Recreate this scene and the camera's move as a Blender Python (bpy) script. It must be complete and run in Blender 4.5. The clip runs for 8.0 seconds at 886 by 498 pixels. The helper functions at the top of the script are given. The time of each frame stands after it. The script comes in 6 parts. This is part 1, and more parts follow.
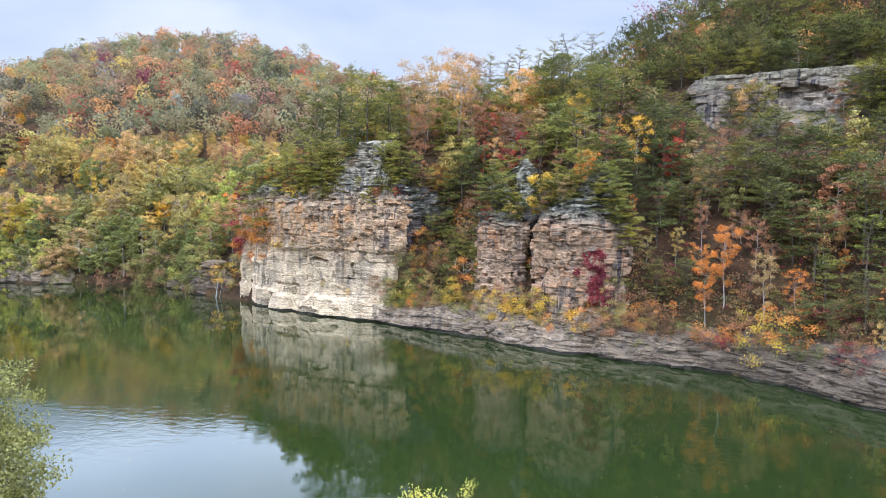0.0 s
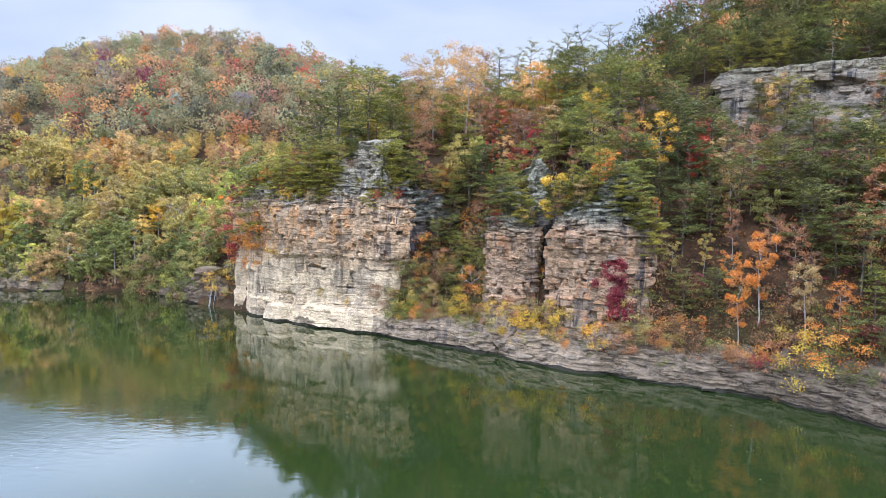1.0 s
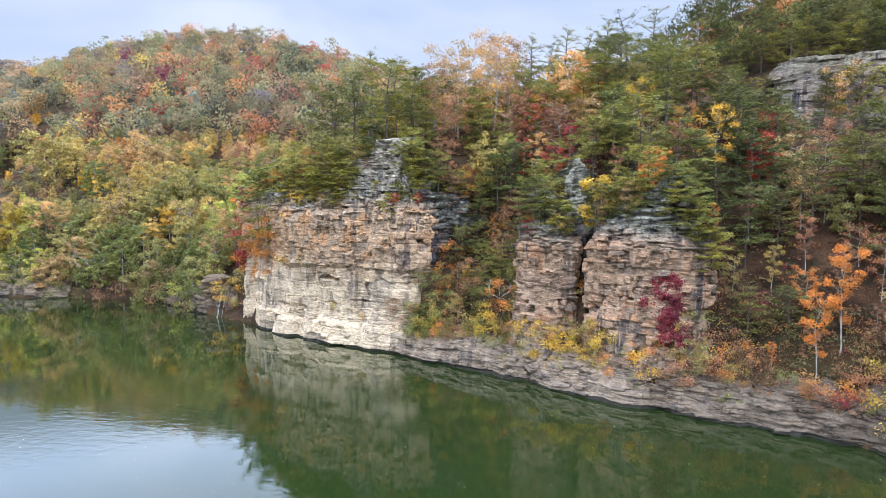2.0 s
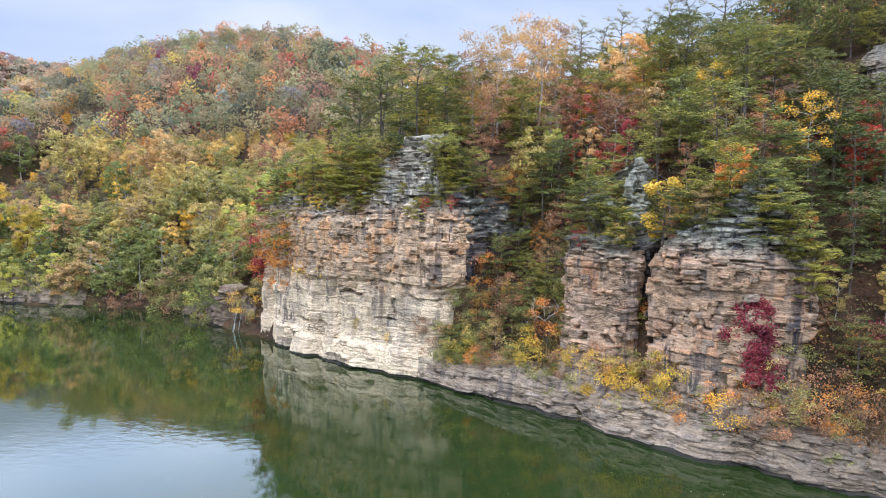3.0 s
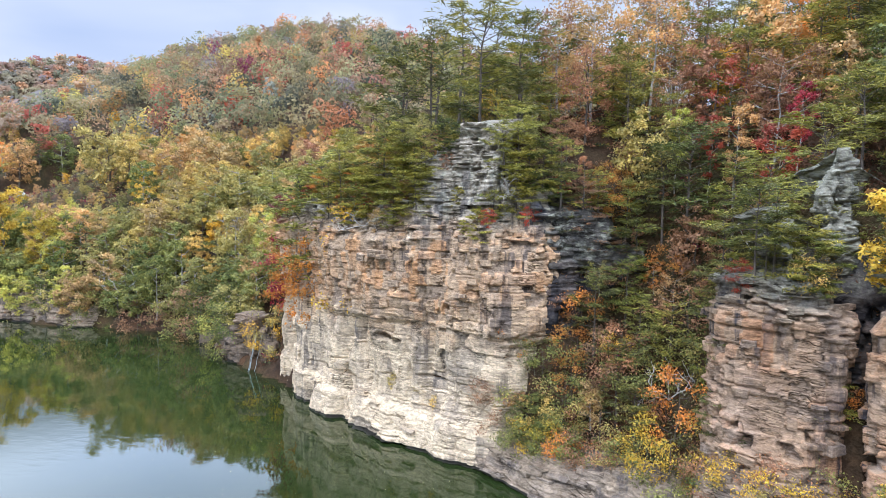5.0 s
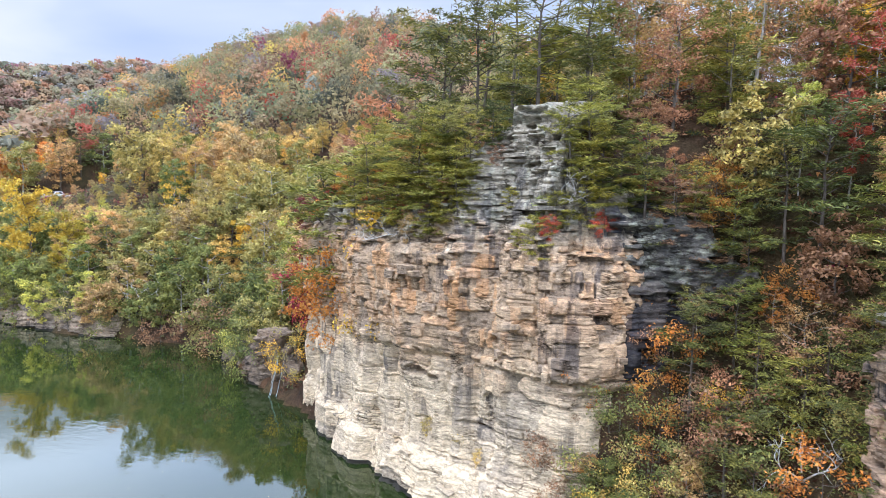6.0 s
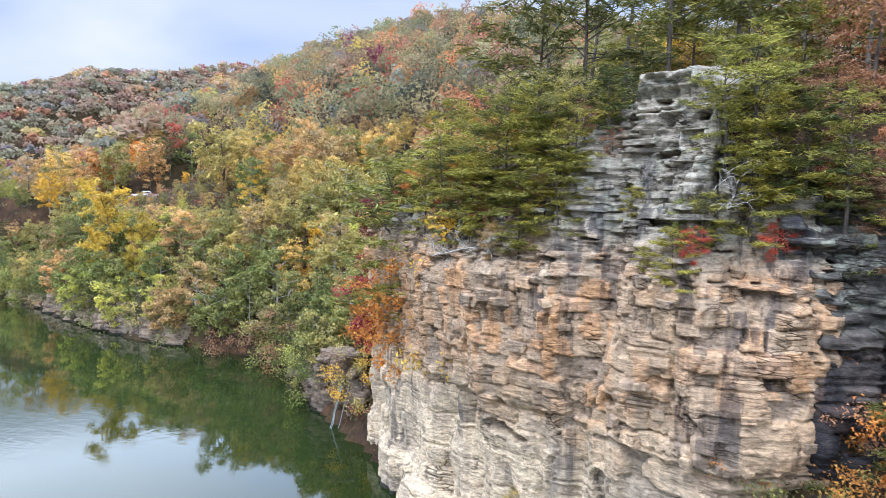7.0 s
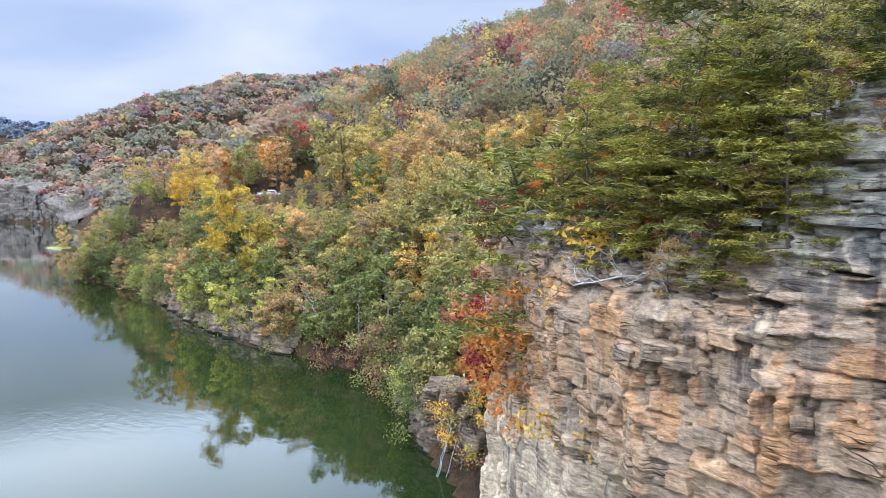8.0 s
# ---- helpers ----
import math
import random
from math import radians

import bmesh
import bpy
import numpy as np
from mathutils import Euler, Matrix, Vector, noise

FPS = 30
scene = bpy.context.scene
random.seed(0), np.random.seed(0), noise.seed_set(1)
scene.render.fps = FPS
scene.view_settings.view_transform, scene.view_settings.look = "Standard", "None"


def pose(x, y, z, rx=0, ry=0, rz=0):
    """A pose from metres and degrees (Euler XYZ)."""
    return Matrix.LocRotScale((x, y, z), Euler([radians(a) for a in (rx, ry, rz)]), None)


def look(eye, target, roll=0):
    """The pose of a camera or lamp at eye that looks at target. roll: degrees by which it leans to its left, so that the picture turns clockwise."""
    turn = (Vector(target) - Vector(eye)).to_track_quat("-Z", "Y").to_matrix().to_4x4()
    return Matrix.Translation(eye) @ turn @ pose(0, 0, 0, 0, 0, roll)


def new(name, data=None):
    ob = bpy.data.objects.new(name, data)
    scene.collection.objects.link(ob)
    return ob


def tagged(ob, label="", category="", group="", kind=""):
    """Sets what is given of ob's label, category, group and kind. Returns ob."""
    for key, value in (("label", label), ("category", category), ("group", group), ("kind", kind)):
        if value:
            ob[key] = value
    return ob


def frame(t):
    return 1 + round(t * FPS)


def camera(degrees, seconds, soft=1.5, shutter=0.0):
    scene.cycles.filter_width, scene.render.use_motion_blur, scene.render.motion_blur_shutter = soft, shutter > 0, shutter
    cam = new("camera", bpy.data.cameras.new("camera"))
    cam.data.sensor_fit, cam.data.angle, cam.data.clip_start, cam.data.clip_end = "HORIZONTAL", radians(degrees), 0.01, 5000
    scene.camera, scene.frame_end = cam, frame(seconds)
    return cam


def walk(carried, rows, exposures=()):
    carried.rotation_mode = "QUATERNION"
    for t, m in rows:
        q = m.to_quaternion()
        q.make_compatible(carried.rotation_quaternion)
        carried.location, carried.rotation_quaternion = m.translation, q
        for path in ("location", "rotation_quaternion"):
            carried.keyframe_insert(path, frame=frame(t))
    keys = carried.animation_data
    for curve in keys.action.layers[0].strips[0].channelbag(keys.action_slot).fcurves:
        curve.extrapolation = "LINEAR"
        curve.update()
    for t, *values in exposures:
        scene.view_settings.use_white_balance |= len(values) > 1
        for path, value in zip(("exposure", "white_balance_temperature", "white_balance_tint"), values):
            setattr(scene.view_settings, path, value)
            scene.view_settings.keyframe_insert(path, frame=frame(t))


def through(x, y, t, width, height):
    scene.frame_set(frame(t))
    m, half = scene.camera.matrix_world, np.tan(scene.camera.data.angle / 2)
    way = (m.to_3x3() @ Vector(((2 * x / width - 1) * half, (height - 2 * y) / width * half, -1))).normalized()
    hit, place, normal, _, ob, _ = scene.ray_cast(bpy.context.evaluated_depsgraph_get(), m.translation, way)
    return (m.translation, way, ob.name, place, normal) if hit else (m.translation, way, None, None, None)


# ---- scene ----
cam = camera(70.2, 8.0, soft=0.7, shutter=0.12)
PATH = [
    (0, (0.97, 0.36, 19.73), (0.73, 20.28, 17.92), 0.75),
    (0.5, (1.09, 3.49, 19.90), (0.80, 23.41, 18.09), 0.72),
    (1, (1.30, 7.27, 20.14), (0.78, 27.18, 18.32), 0.63),
    (1.5, (1.41, 11.61, 20.35), (0.53, 31.51, 18.53), 0.63),
    (3, (0.83, 26.58, 21.01), (-1.77, 46.33, 19.18), 0.73),
    (3.5, (0.27, 31.86, 21.13), (-2.86, 51.53, 19.32), 0.81),
    (4, (-0.45, 37.34, 21.28), (-4.11, 56.91, 19.48), 0.86),
    (4.5, (-1.26, 42.61, 21.43), (-5.45, 62.08, 19.63), 0.91),
    (6, (-4.50, 58.29, 21.66), (-10.81, 77.18, 19.81), 0.89),
    (6.5, (-6.12, 63.40, 21.69), (-13.59, 81.86, 19.82), 0.93),
    (7, (-8.09, 68.33, 21.71), (-17.02, 86.13, 19.80), 0.93),
    (7.5, (-10.58, 73.21, 21.68), (-21.25, 90.01, 19.73), 0.93),
    (8, (-13.55, 77.58, 21.66), (-25.84, 93.23, 19.67), 1.09),
]
walk(cam, [(t, look(eye, target, roll)) for t, eye, target, roll in PATH], exposures=[(0.0, -0.03, 6300, 12.0), (4.5, -0.09, 6300, 12.0), (6.5, -0.03, 6280, 12.0), (8.0, -0.18, 6080, 11.5)])

# ---- world and light ----
SUN_EL, SUN_AZ = 52.0, 205.0      # height, and compass bearing of the veiled sun (y is north)
world = bpy.data.worlds.new("overcast_sky")
scene.world = world
world.use_nodes = True
wn, wl = world.node_tree.nodes, world.node_tree.links
wn.clear()


def node(tree, kind, ins=None, **props):
    n = tree.nodes.new(kind)
    for k, v in props.items():
        setattr(n, k, v)
    for k, v in (ins or {}).items():
        if isinstance(v, bpy.types.NodeSocket):
            tree.links.new(v, n.inputs[k])
        else:
            n.inputs[k].default_value = v
    return n


def ramp(tree, fac, stops, interp="LINEAR"):
    n = tree.nodes.new("ShaderNodeValToRGB")
    n.color_ramp.interpolation = interp
    e = n.color_ramp.elements
    while len(e) < len(stops):
        e.new(0.5)
    for el, (p, c) in zip(e, stops):
        el.position = p
        el.color = (*c, 1) if len(c) == 3 else c
    if fac is not None:
        tree.links.new(fac, n.inputs[0])
    return n


def mix(tree, fac, a, b, blend="MIX"):
    n = tree.nodes.new("ShaderNodeMix")
    n.data_type, n.blend_type = "RGBA", blend
    for sock, v in ((n.inputs[0], fac), (n.inputs[6], a), (n.inputs[7], b)):
        if isinstance(v, bpy.types.NodeSocket):
            tree.links.new(v, sock)
        elif isinstance(v, (int, float)):
            sock.default_value = v
        else:
            sock.default_value = (*v, 1) if len(v) == 3 else v
    return n.outputs[2]


def maths(tree, op, a, b=0.0, c=0.0, clamp=False):
    n = tree.nodes.new("ShaderNodeMath")
    n.operation, n.use_clamp = op, clamp
    for i, v in enumerate((a, b, c)):
        if isinstance(v, bpy.types.NodeSocket):
            tree.links.new(v, n.inputs[i])
        else:
            n.inputs[i].default_value = v
    return n.outputs[0]


wt = world.node_tree
sky = node(wt, "ShaderNodeTexSky", sky_type="NISHITA", sun_disc=False, sun_elevation=radians(SUN_EL), sun_rotation=radians(SUN_AZ))
blue = mix(wt, 1.0, sky.outputs[0], (0.085, 0.085, 0.085), "MULTIPLY")
wdir = node(wt, "ShaderNodeTexCoord").outputs["Generated"]
sep = node(wt, "ShaderNodeSeparateXYZ", {0: wdir})
up = maths(wt, "MAXIMUM", sep.outputs[2], 0.0)
flat = maths(wt, "ADD", up, 0.22)
plane = node(wt, "ShaderNodeCombineXYZ", {0: maths(wt, "DIVIDE", sep.outputs[0], flat), 1: maths(wt, "DIVIDE", sep.outputs[1], flat)})
cl = node(wt, "ShaderNodeTexNoise", {"Vector": plane.outputs[0], "Scale": 1.2, "Detail": 4.0, "Roughness": 0.45, "Distortion": 0.3})
cover = ramp(wt, cl.outputs["Fac"], [(0.30, (0.82,) * 3), (0.55, (0.97,) * 3)])
tone = ramp(wt, cl.outputs["Fac"], [(0.34, (0.60, 0.74, 1.05)), (0.52, (0.70, 0.81, 1.03)), (0.80, (0.95, 1.0, 1.06))])
# a cloud deck is several times as bright overhead as near the skyline
# the steep step starts just above the camera's view to brighten the water's reflections
swell = node(wt, "ShaderNodeMapRange", {"Value": up, "From Min": 0.29, "From Max": 0.37, "To Min": 1.05, "To Max": 4.5}, interpolation_type="SMOOTHSTEP")
crest = node(wt, "ShaderNodeMapRange", {"Value": up, "From Min": 0.36, "From Max": 0.66, "To Min": 0.0, "To Max": 0.1}, interpolation_type="SMOOTHSTEP")
rise = maths(wt, "ADD", swell.outputs[0], crest.outputs[0])
deck = mix(wt, 1.0, tone.outputs[0], node(wt, "ShaderNodeCombineColor", {0: rise, 1: rise, 2: rise}).outputs[0], "MULTIPLY")
node(wt, "ShaderNodeOutputWorld", {0: node(wt, "ShaderNodeBackground", {0: mix(wt, cover.outputs[0], blue, deck), 1: 1.0}).outputs[0]})

sun_data = bpy.data.lights.new("sun", "SUN")
sun_data.energy, sun_data.angle, sun_data.color = 2.0, radians(20), (1.0, 0.98, 0.96)
sun = new("sun", sun_data)
sun.matrix_world = look((0, 0, 200), (-math.sin(radians(SUN_AZ)) * math.cos(radians(SUN_EL)), -math.cos(radians(SUN_AZ)) * math.cos(radians(SUN_EL)), 200 - math.sin(radians(SUN_EL))))

# ---- numeric helpers ----


def hash01(ix, iy, iz, seed=0):
    n = (ix.astype(np.int64) * 374761393 + iy.astype(np.int64) * 668265263 + iz.astype(np.int64) * 2147483647 + seed * 1274126177) & 0xFFFFFFFF
    n = ((n ^ (n >> 13)) * 1274126177) & 0xFFFFFFFF
    n = ((n ^ (n >> 16)) * 2246822519) & 0xFFFFFFFF
    return ((n ^ (n >> 15)) & 0xFFFFFF) / float(0xFFFFFF)


def vnoise(x, y, z=0.0, seed=0):
    """Smooth value noise, -1 to 1."""
    x, y, z = np.broadcast_arrays(np.asarray(x, float), np.asarray(y, float), np.asarray(z, float))
    fx, fy, fz = np.floor(x), np.floor(y), np.floor(z)
    u, v, w = x - fx, y - fy, z - fz
    u, v, w = (a * a * (3 - 2 * a) for a in (u, v, w))
    out = 0
    for i in (0, 1):
        for j in (0, 1):
            for k in (0, 1):
                out = out + hash01(fx + i, fy + j, fz + k, seed) * (u if i else 1 - u) * (v if j else 1 - v) * (w if k else 1 - w)
    return out * 2 - 1


def fbm(x, y, z=0.0, seed=0, octaves=4):
    out, amp, f = 0, 0.5, 1.0
    for o in range(octaves):
        out = out + amp * vnoise(x * f, y * f, np.asarray(z) * f, seed + o)
        amp, f = amp * 0.5, f * 2.03
    return out


def raw_mesh(name, verts, faces, smooth=False, attrs=None, mats=None, fmat=None):
    """A mesh from arrays: faces is (n, 3) or (n, 4)."""
    verts, faces = np.asarray(verts, np.float32), np.asarray(faces, np.int32)
    me = bpy.data.meshes.new(name)
    k = faces.shape[1]
    me.vertices.add(len(verts))
    me.vertices.foreach_set("co", verts.ravel())
    me.loops.add(faces.size)
    me.loops.foreach_set("vertex_index", faces.ravel())
    me.polygons.add(len(faces))
    me.polygons.foreach_set("loop_start", np.arange(0, faces.size, k, dtype=np.int32))
    if fmat is not None:
        me.polygons.foreach_set("material_index", np.asarray(fmat, np.int32))
    me.update(calc_edges=True)
    if smooth:
        me.shade_smooth()
    for key, val in (attrs or {}).items():
        val = np.asarray(val, np.float32)
        if val.ndim == 2:
            at = me.attributes.new(key, "FLOAT_COLOR", "POINT")
            at.data.foreach_set("color", np.c_[val, np.ones(len(val))].astype(np.float32).ravel())
        else:
            at = me.attributes.new(key, "FLOAT", "POINT")
            at.data.foreach_set("value", val)
    for m in mats or ():
        me.materials.append(m)
    return me


def grid_faces(n, m):
    """Quads of an n by m grid of vertices stored row by row."""
    i = np.arange(n - 1)[:, None] * m + np.arange(m - 1)[None]
    return np.stack([i, i + 1, i + m + 1, i + m], -1).reshape(-1, 4)


def part(name, data, parent, label=""):
    """A mesh object under a thing or under a part; data is a mesh or a bmesh."""
    if isinstance(data, bmesh.types.BMesh):
        bm, data = data, bpy.data.meshes.new(name)
        bm.to_mesh(data)
        bm.free()
    ob = new(name, data)
    ob.parent = parent
    return tagged(ob, label)


def tubes(paths, sides=5):
    """Tapered tubes: paths is a list of arrays of x, y, z, radius."""
    vs, fs, base = [], [], 0
    a = np.linspace(0, 2 * np.pi, sides, endpoint=False)
    for p in paths:
        p = np.asarray(p, float)
        t = np.gradient(p[:, :3], axis=0)
        t /= np.linalg.norm(t, axis=1)[:, None] + 1e-9
        ref = np.where(np.abs(t[:, 2:3]) > 0.8, np.array([[1.0, 0, 0]]), np.array([[0, 0, 1.0]]))
        e1 = np.cross(t, ref)
        e1 /= np.linalg.norm(e1, axis=1)[:, None] + 1e-9
        e2 = np.cross(t, e1)
        ring = p[:, None, :3] + p[:, None, 3:4] * (e1[:, None] * np.cos(a)[None, :, None] + e2[:, None] * np.sin(a)[None, :, None])
        vs.append(ring.reshape(-1, 3))
        n = len(p)
        i = (np.arange(n - 1)[:, None] * sides + np.arange(sides)[None]) + base
        j = (np.arange(n - 1)[:, None] * sides + (np.arange(sides)[None] + 1) % sides) + base
        fs.append(np.stack([i, j, j + sides, i + sides], -1).reshape(-1, 4))
        base += n * sides
    return np.concatenate(vs), np.concatenate(fs)


def unit(v):
    return v / (np.linalg.norm(v, axis=-1, keepdims=True) + 1e-9)


def cards(centre, normal, along, length, width, three=False):
    """Kite-shaped leaves, slightly folded, or three-cornered ones: arrays of n."""
    side = unit(np.cross(normal, along))
    along = unit(along)
    length, width = np.asarray(length)[:, None], np.asarray(width)[:, None]
    lift = unit(normal) * width * 0.25
    a, b = centre - along * length * 0.5, centre + along * length * 0.5
    c, d = centre + side * width * 0.5 + lift - along * length * 0.08, centre - side * width * 0.5 + lift - along * length * 0.08
    if three:
        return np.stack([a, c, b + (d - c) * 0.3], 1).reshape(-1, 3), np.arange(len(centre) * 3).reshape(-1, 3)
    v = np.stack([a, c, b, d], 1).reshape(-1, 3)
    i = np.arange(len(centre))[:, None] * 4
    return v, i + np.array([[0, 1, 2, 3]])


# ---- materials ----


def material(name):
    m = bpy.data.materials.new(name)
    m.use_nodes = True
    m.node_tree.nodes.clear()
    return m, m.node_tree


def finish(t, colour, rough=0.9, bump=None, strength=0.4, distance=0.1, metal=0.0, spec=0.3):
    p = node(t, "ShaderNodeBsdfPrincipled")
    for sock, v in (("Base Color", colour), ("Roughness", rough), ("Metallic", metal), ("Specular IOR Level", spec)):
        if isinstance(v, bpy.types.NodeSocket):
            t.links.new(v, p.inputs[sock])
        elif isinstance(v, tuple):
            p.inputs[sock].default_value = (*v, 1)
        else:
            p.inputs[sock].default_value = v
    if bump is not None:
        b = node(t, "ShaderNodeBump", {"Height": bump, "Strength": strength, "Distance": distance})
        t.links.new(b.outputs[0], p.inputs["Normal"])
    node(t, "ShaderNodeOutputMaterial", {0: p.outputs[0]})
    return p


def place_coord(t, scale=(1, 1, 1)):
    c = node(t, "ShaderNodeNewGeometry").outputs["Position"]
    return node(t, "ShaderNodeMapping", {"Vector": c, "Scale": scale}).outputs[0]


def noise_tex(t, vec, scale, detail=4.0, rough=0.55, dist=0.0):
    return node(t, "ShaderNodeTexNoise", {"Vector": vec, "Scale": scale, "Detail": detail, "Roughness": rough, "Distortion": dist}).outputs["Fac"]


def rock_material(name, low, mid, high, cap, z_mid, z_cap, stain=0.5, dark_stretch=None):
    """Layered sandstone: bed colours by height, block by block variation, black water streaks, lichen on the upper beds."""
    m, t = material(name)
    pos = place_coord(t)
    z = node(t, "ShaderNodeSeparateXYZ", {0: pos}).outputs[2]
    wob = noise_tex(t, pos, 0.18, 3.0)
    zz = maths(t, "MULTIPLY_ADD", wob, 6.0, maths(t, "SUBTRACT", z, 3.0))
    f1 = maths(t, "DIVIDE", maths(t, "SUBTRACT", zz, z_mid - 1.5), 3.0, clamp=True)
    f2 = maths(t, "DIVIDE", maths(t, "SUBTRACT", zz, z_cap - 1.2), 2.4, clamp=True)
    block = node(t, "ShaderNodeAttribute", attribute_name="block").outputs["Fac"]
    body = mix(t, f1, low, mid)
    warm = maths(t, "MULTIPLY", ramp(t, block, [(0.55, (0,) * 3), (0.75, (1,) * 3)]).outputs[0], ramp(t, noise_tex(t, pos, 0.22, 4.0), [(0.40, (0.15,) * 3), (0.60, (1,) * 3)]).outputs[0])
    body = mix(t, maths(t, "MULTIPLY", warm, maths(t, "MULTIPLY_ADD", f1, 0.72, 0.08)), body, high)
    body = mix(t, maths(t, "MULTIPLY", ramp(t, block, [(0.10, (1,) * 3), (0.22, (0,) * 3)]).outputs[0], 0.22), body, (0.36, 0.33, 0.31))
    patch = ramp(t, noise_tex(t, pos, 0.45, 5.0, 0.6), [(0.48, (0,) * 3), (0.66, (1,) * 3)]).outputs[0]
    body = mix(t, maths(t, "MULTIPLY", patch, 0.35), body, (0.30, 0.25, 0.21))
    body = mix(t, f2, body, cap)
    lich = ramp(t, noise_tex(t, pos, 1.1, 6.0, 0.65), [(0.50, (0,) * 3), (0.62, (1,) * 3)]).outputs[0]
    body = mix(t, maths(t, "MULTIPLY", maths(t, "MULTIPLY", lich, f2), 0.7), body, (0.34, 0.35, 0.275))
    jit = maths(t, "MULTIPLY_ADD", block, 0.36, 0.82)
    body = mix(t, 1.0, body, node(t, "ShaderNodeCombineColor", {0: jit, 1: jit, 2: jit}).outputs[0], "MULTIPLY")
    if dark_stretch:
        # darker along x: browner rock plus shade under ledges put into the colour
        far = maths(t, "DIVIDE", maths(t, "SUBTRACT", maths(t, "MULTIPLY_ADD", noise_tex(t, pos, 0.25, 3.0), 10.0, node(t, "ShaderNodeSeparateXYZ", {0: pos}).outputs[0]), dark_stretch[0] + 5.0), dark_stretch[1] - dark_stretch[0], clamp=True)
        body = mix(t, maths(t, "MULTIPLY", far, 0.85), body, dark_stretch[2])
    # thin beds
    bed = noise_tex(t, place_coord(t, (0.5, 0.5, 4.5)), 1.0, 5.0, 0.65, 0.6)
    bedc = ramp(t, bed, [(0.36, (0.52,) * 3), (0.45, (1.0,) * 3), (0.7, (1.12,) * 3)]).outputs[0]
    bedc = mix(t, maths(t, "MULTIPLY_ADD", f2, 0.45, 0.55), (1.0, 1.0, 1.0), bedc)
    body = mix(t, 1.0, body, bedc, "MULTIPLY")
    # water streaks run down the face
    streak = noise_tex(t, place_coord(t, (0.9, 0.9, 0.055)), 1.0, 5.0, 0.62)
    gate = noise_tex(t, pos, 0.12, 2.0)
    st = maths(t, "MULTIPLY", ramp(t, streak, [(0.52, (0,) * 3), (0.60, (1,) * 3)]).outputs[0], ramp(t, gate, [(0.44, (0.04,) * 3), (0.58, (1,) * 3)]).outputs[0])
    body = mix(t, maths(t, "MULTIPLY", st, stain), body, (0.045, 0.045, 0.055))
    white = noise_tex(t, place_coord(t, (1.1, 1.1, 0.09)), 0.8, 4.0, 0.6)
    body = mix(t, maths(t, "MULTIPLY", ramp(t, white, [(0.60, (0,) * 3), (0.70, (1,) * 3)]).outputs[0], 0.6), body, mix(t, 1.0, body, (1.5, 1.5, 1.55), "MULTIPLY"))
    # open cracks along and across the beds, here and there
    shake = node(t, "ShaderNodeVectorMath", {0: node(t, "ShaderNodeTexNoise", {"Vector": pos, "Scale": 1.6, "Detail": 3.0}).outputs["Color"], 1: (0.45, 0.45, 0.45)}, operation="MULTIPLY").outputs[0]
    wig2 = node(t, "ShaderNodeVectorMath", {0: place_coord(t, (0.8, 0.8, 5.5)), 1: shake}, operation="ADD").outputs[0]
    vor2 = node(t, "ShaderNodeTexVoronoi", {"Vector": wig2, "Scale": 1.0}, feature="DISTANCE_TO_EDGE").outputs["Distance"]
    open2 = ramp(t, vor2, [(0.0, (0,) * 3), (0.07, (1,) * 3)]).outputs[0]
    some = ramp(t, noise_tex(t, pos, 0.5, 3.0), [(0.52, (1,) * 3), (0.66, (0,) * 3)]).outputs[0]
    gap = maths(t, "MAXIMUM", open2, some)
    body = mix(t, 1.0, body, ramp(t, gap, [(0.0, (0.27, 0.24, 0.22)), (1.0, (1.0, 1.0, 1.0))]).outputs[0], "MULTIPLY")
    # broken shards, each with its own face
    shards = []
    for size in ((1.5, 1.5, 4.2), (4.0, 4.0, 9.0)):
        at = node(t, "ShaderNodeVectorMath", {0: place_coord(t, size), 1: shake}, operation="ADD").outputs[0]
        cell = node(t, "ShaderNodeTexVoronoi", {"Vector": at, "Scale": 1.0}, feature="F1", distance="CHEBYCHEV").outputs["Color"]
        shards.append(node(t, "ShaderNodeSeparateColor", {0: cell}).outputs[0])
    both = maths(t, "MULTIPLY_ADD", shards[1], 0.5, maths(t, "MULTIPLY", shards[0], 0.5))
    body = mix(t, 1.0, body, ramp(t, both, [(0.15, (0.70, 0.69, 0.69)), (0.5, (1.0, 1.0, 1.0)), (0.9, (1.20, 1.18, 1.14))]).outputs[0], "MULTIPLY")
    fine = noise_tex(t, place_coord(t, (1, 1, 1.8)), 4.5, 7.0, 0.7)
    body = mix(t, 1.0, body, ramp(t, fine, [(0.3, (0.70,) * 3), (0.7, (1.28,) * 3)]).outputs[0], "MULTIPLY")
    h = maths(t, "MULTIPLY_ADD", gap, 1.1, maths(t, "MULTIPLY", bed, 0.9))
    h = maths(t, "ADD", h, maths(t, "MULTIPLY_ADD", both, 1.2, 0.0))
    h = maths(t, "ADD", h, maths(t, "MULTIPLY_ADD", fine, 0.5, noise_tex(t, place_coord(t, (2.2, 2.2, 4.0)), 1.0, 5.0)))
    # the wet line along the water
    wet = maths(t, "LESS_THAN", maths(t, "MULTIPLY_ADD", wob, -0.8, z), -0.12)
    body = mix(t, wet, body, (0.035, 0.032, 0.026))
    finish(t, body, 0.92, h, 0.9, 0.14, spec=0.2)
    return m


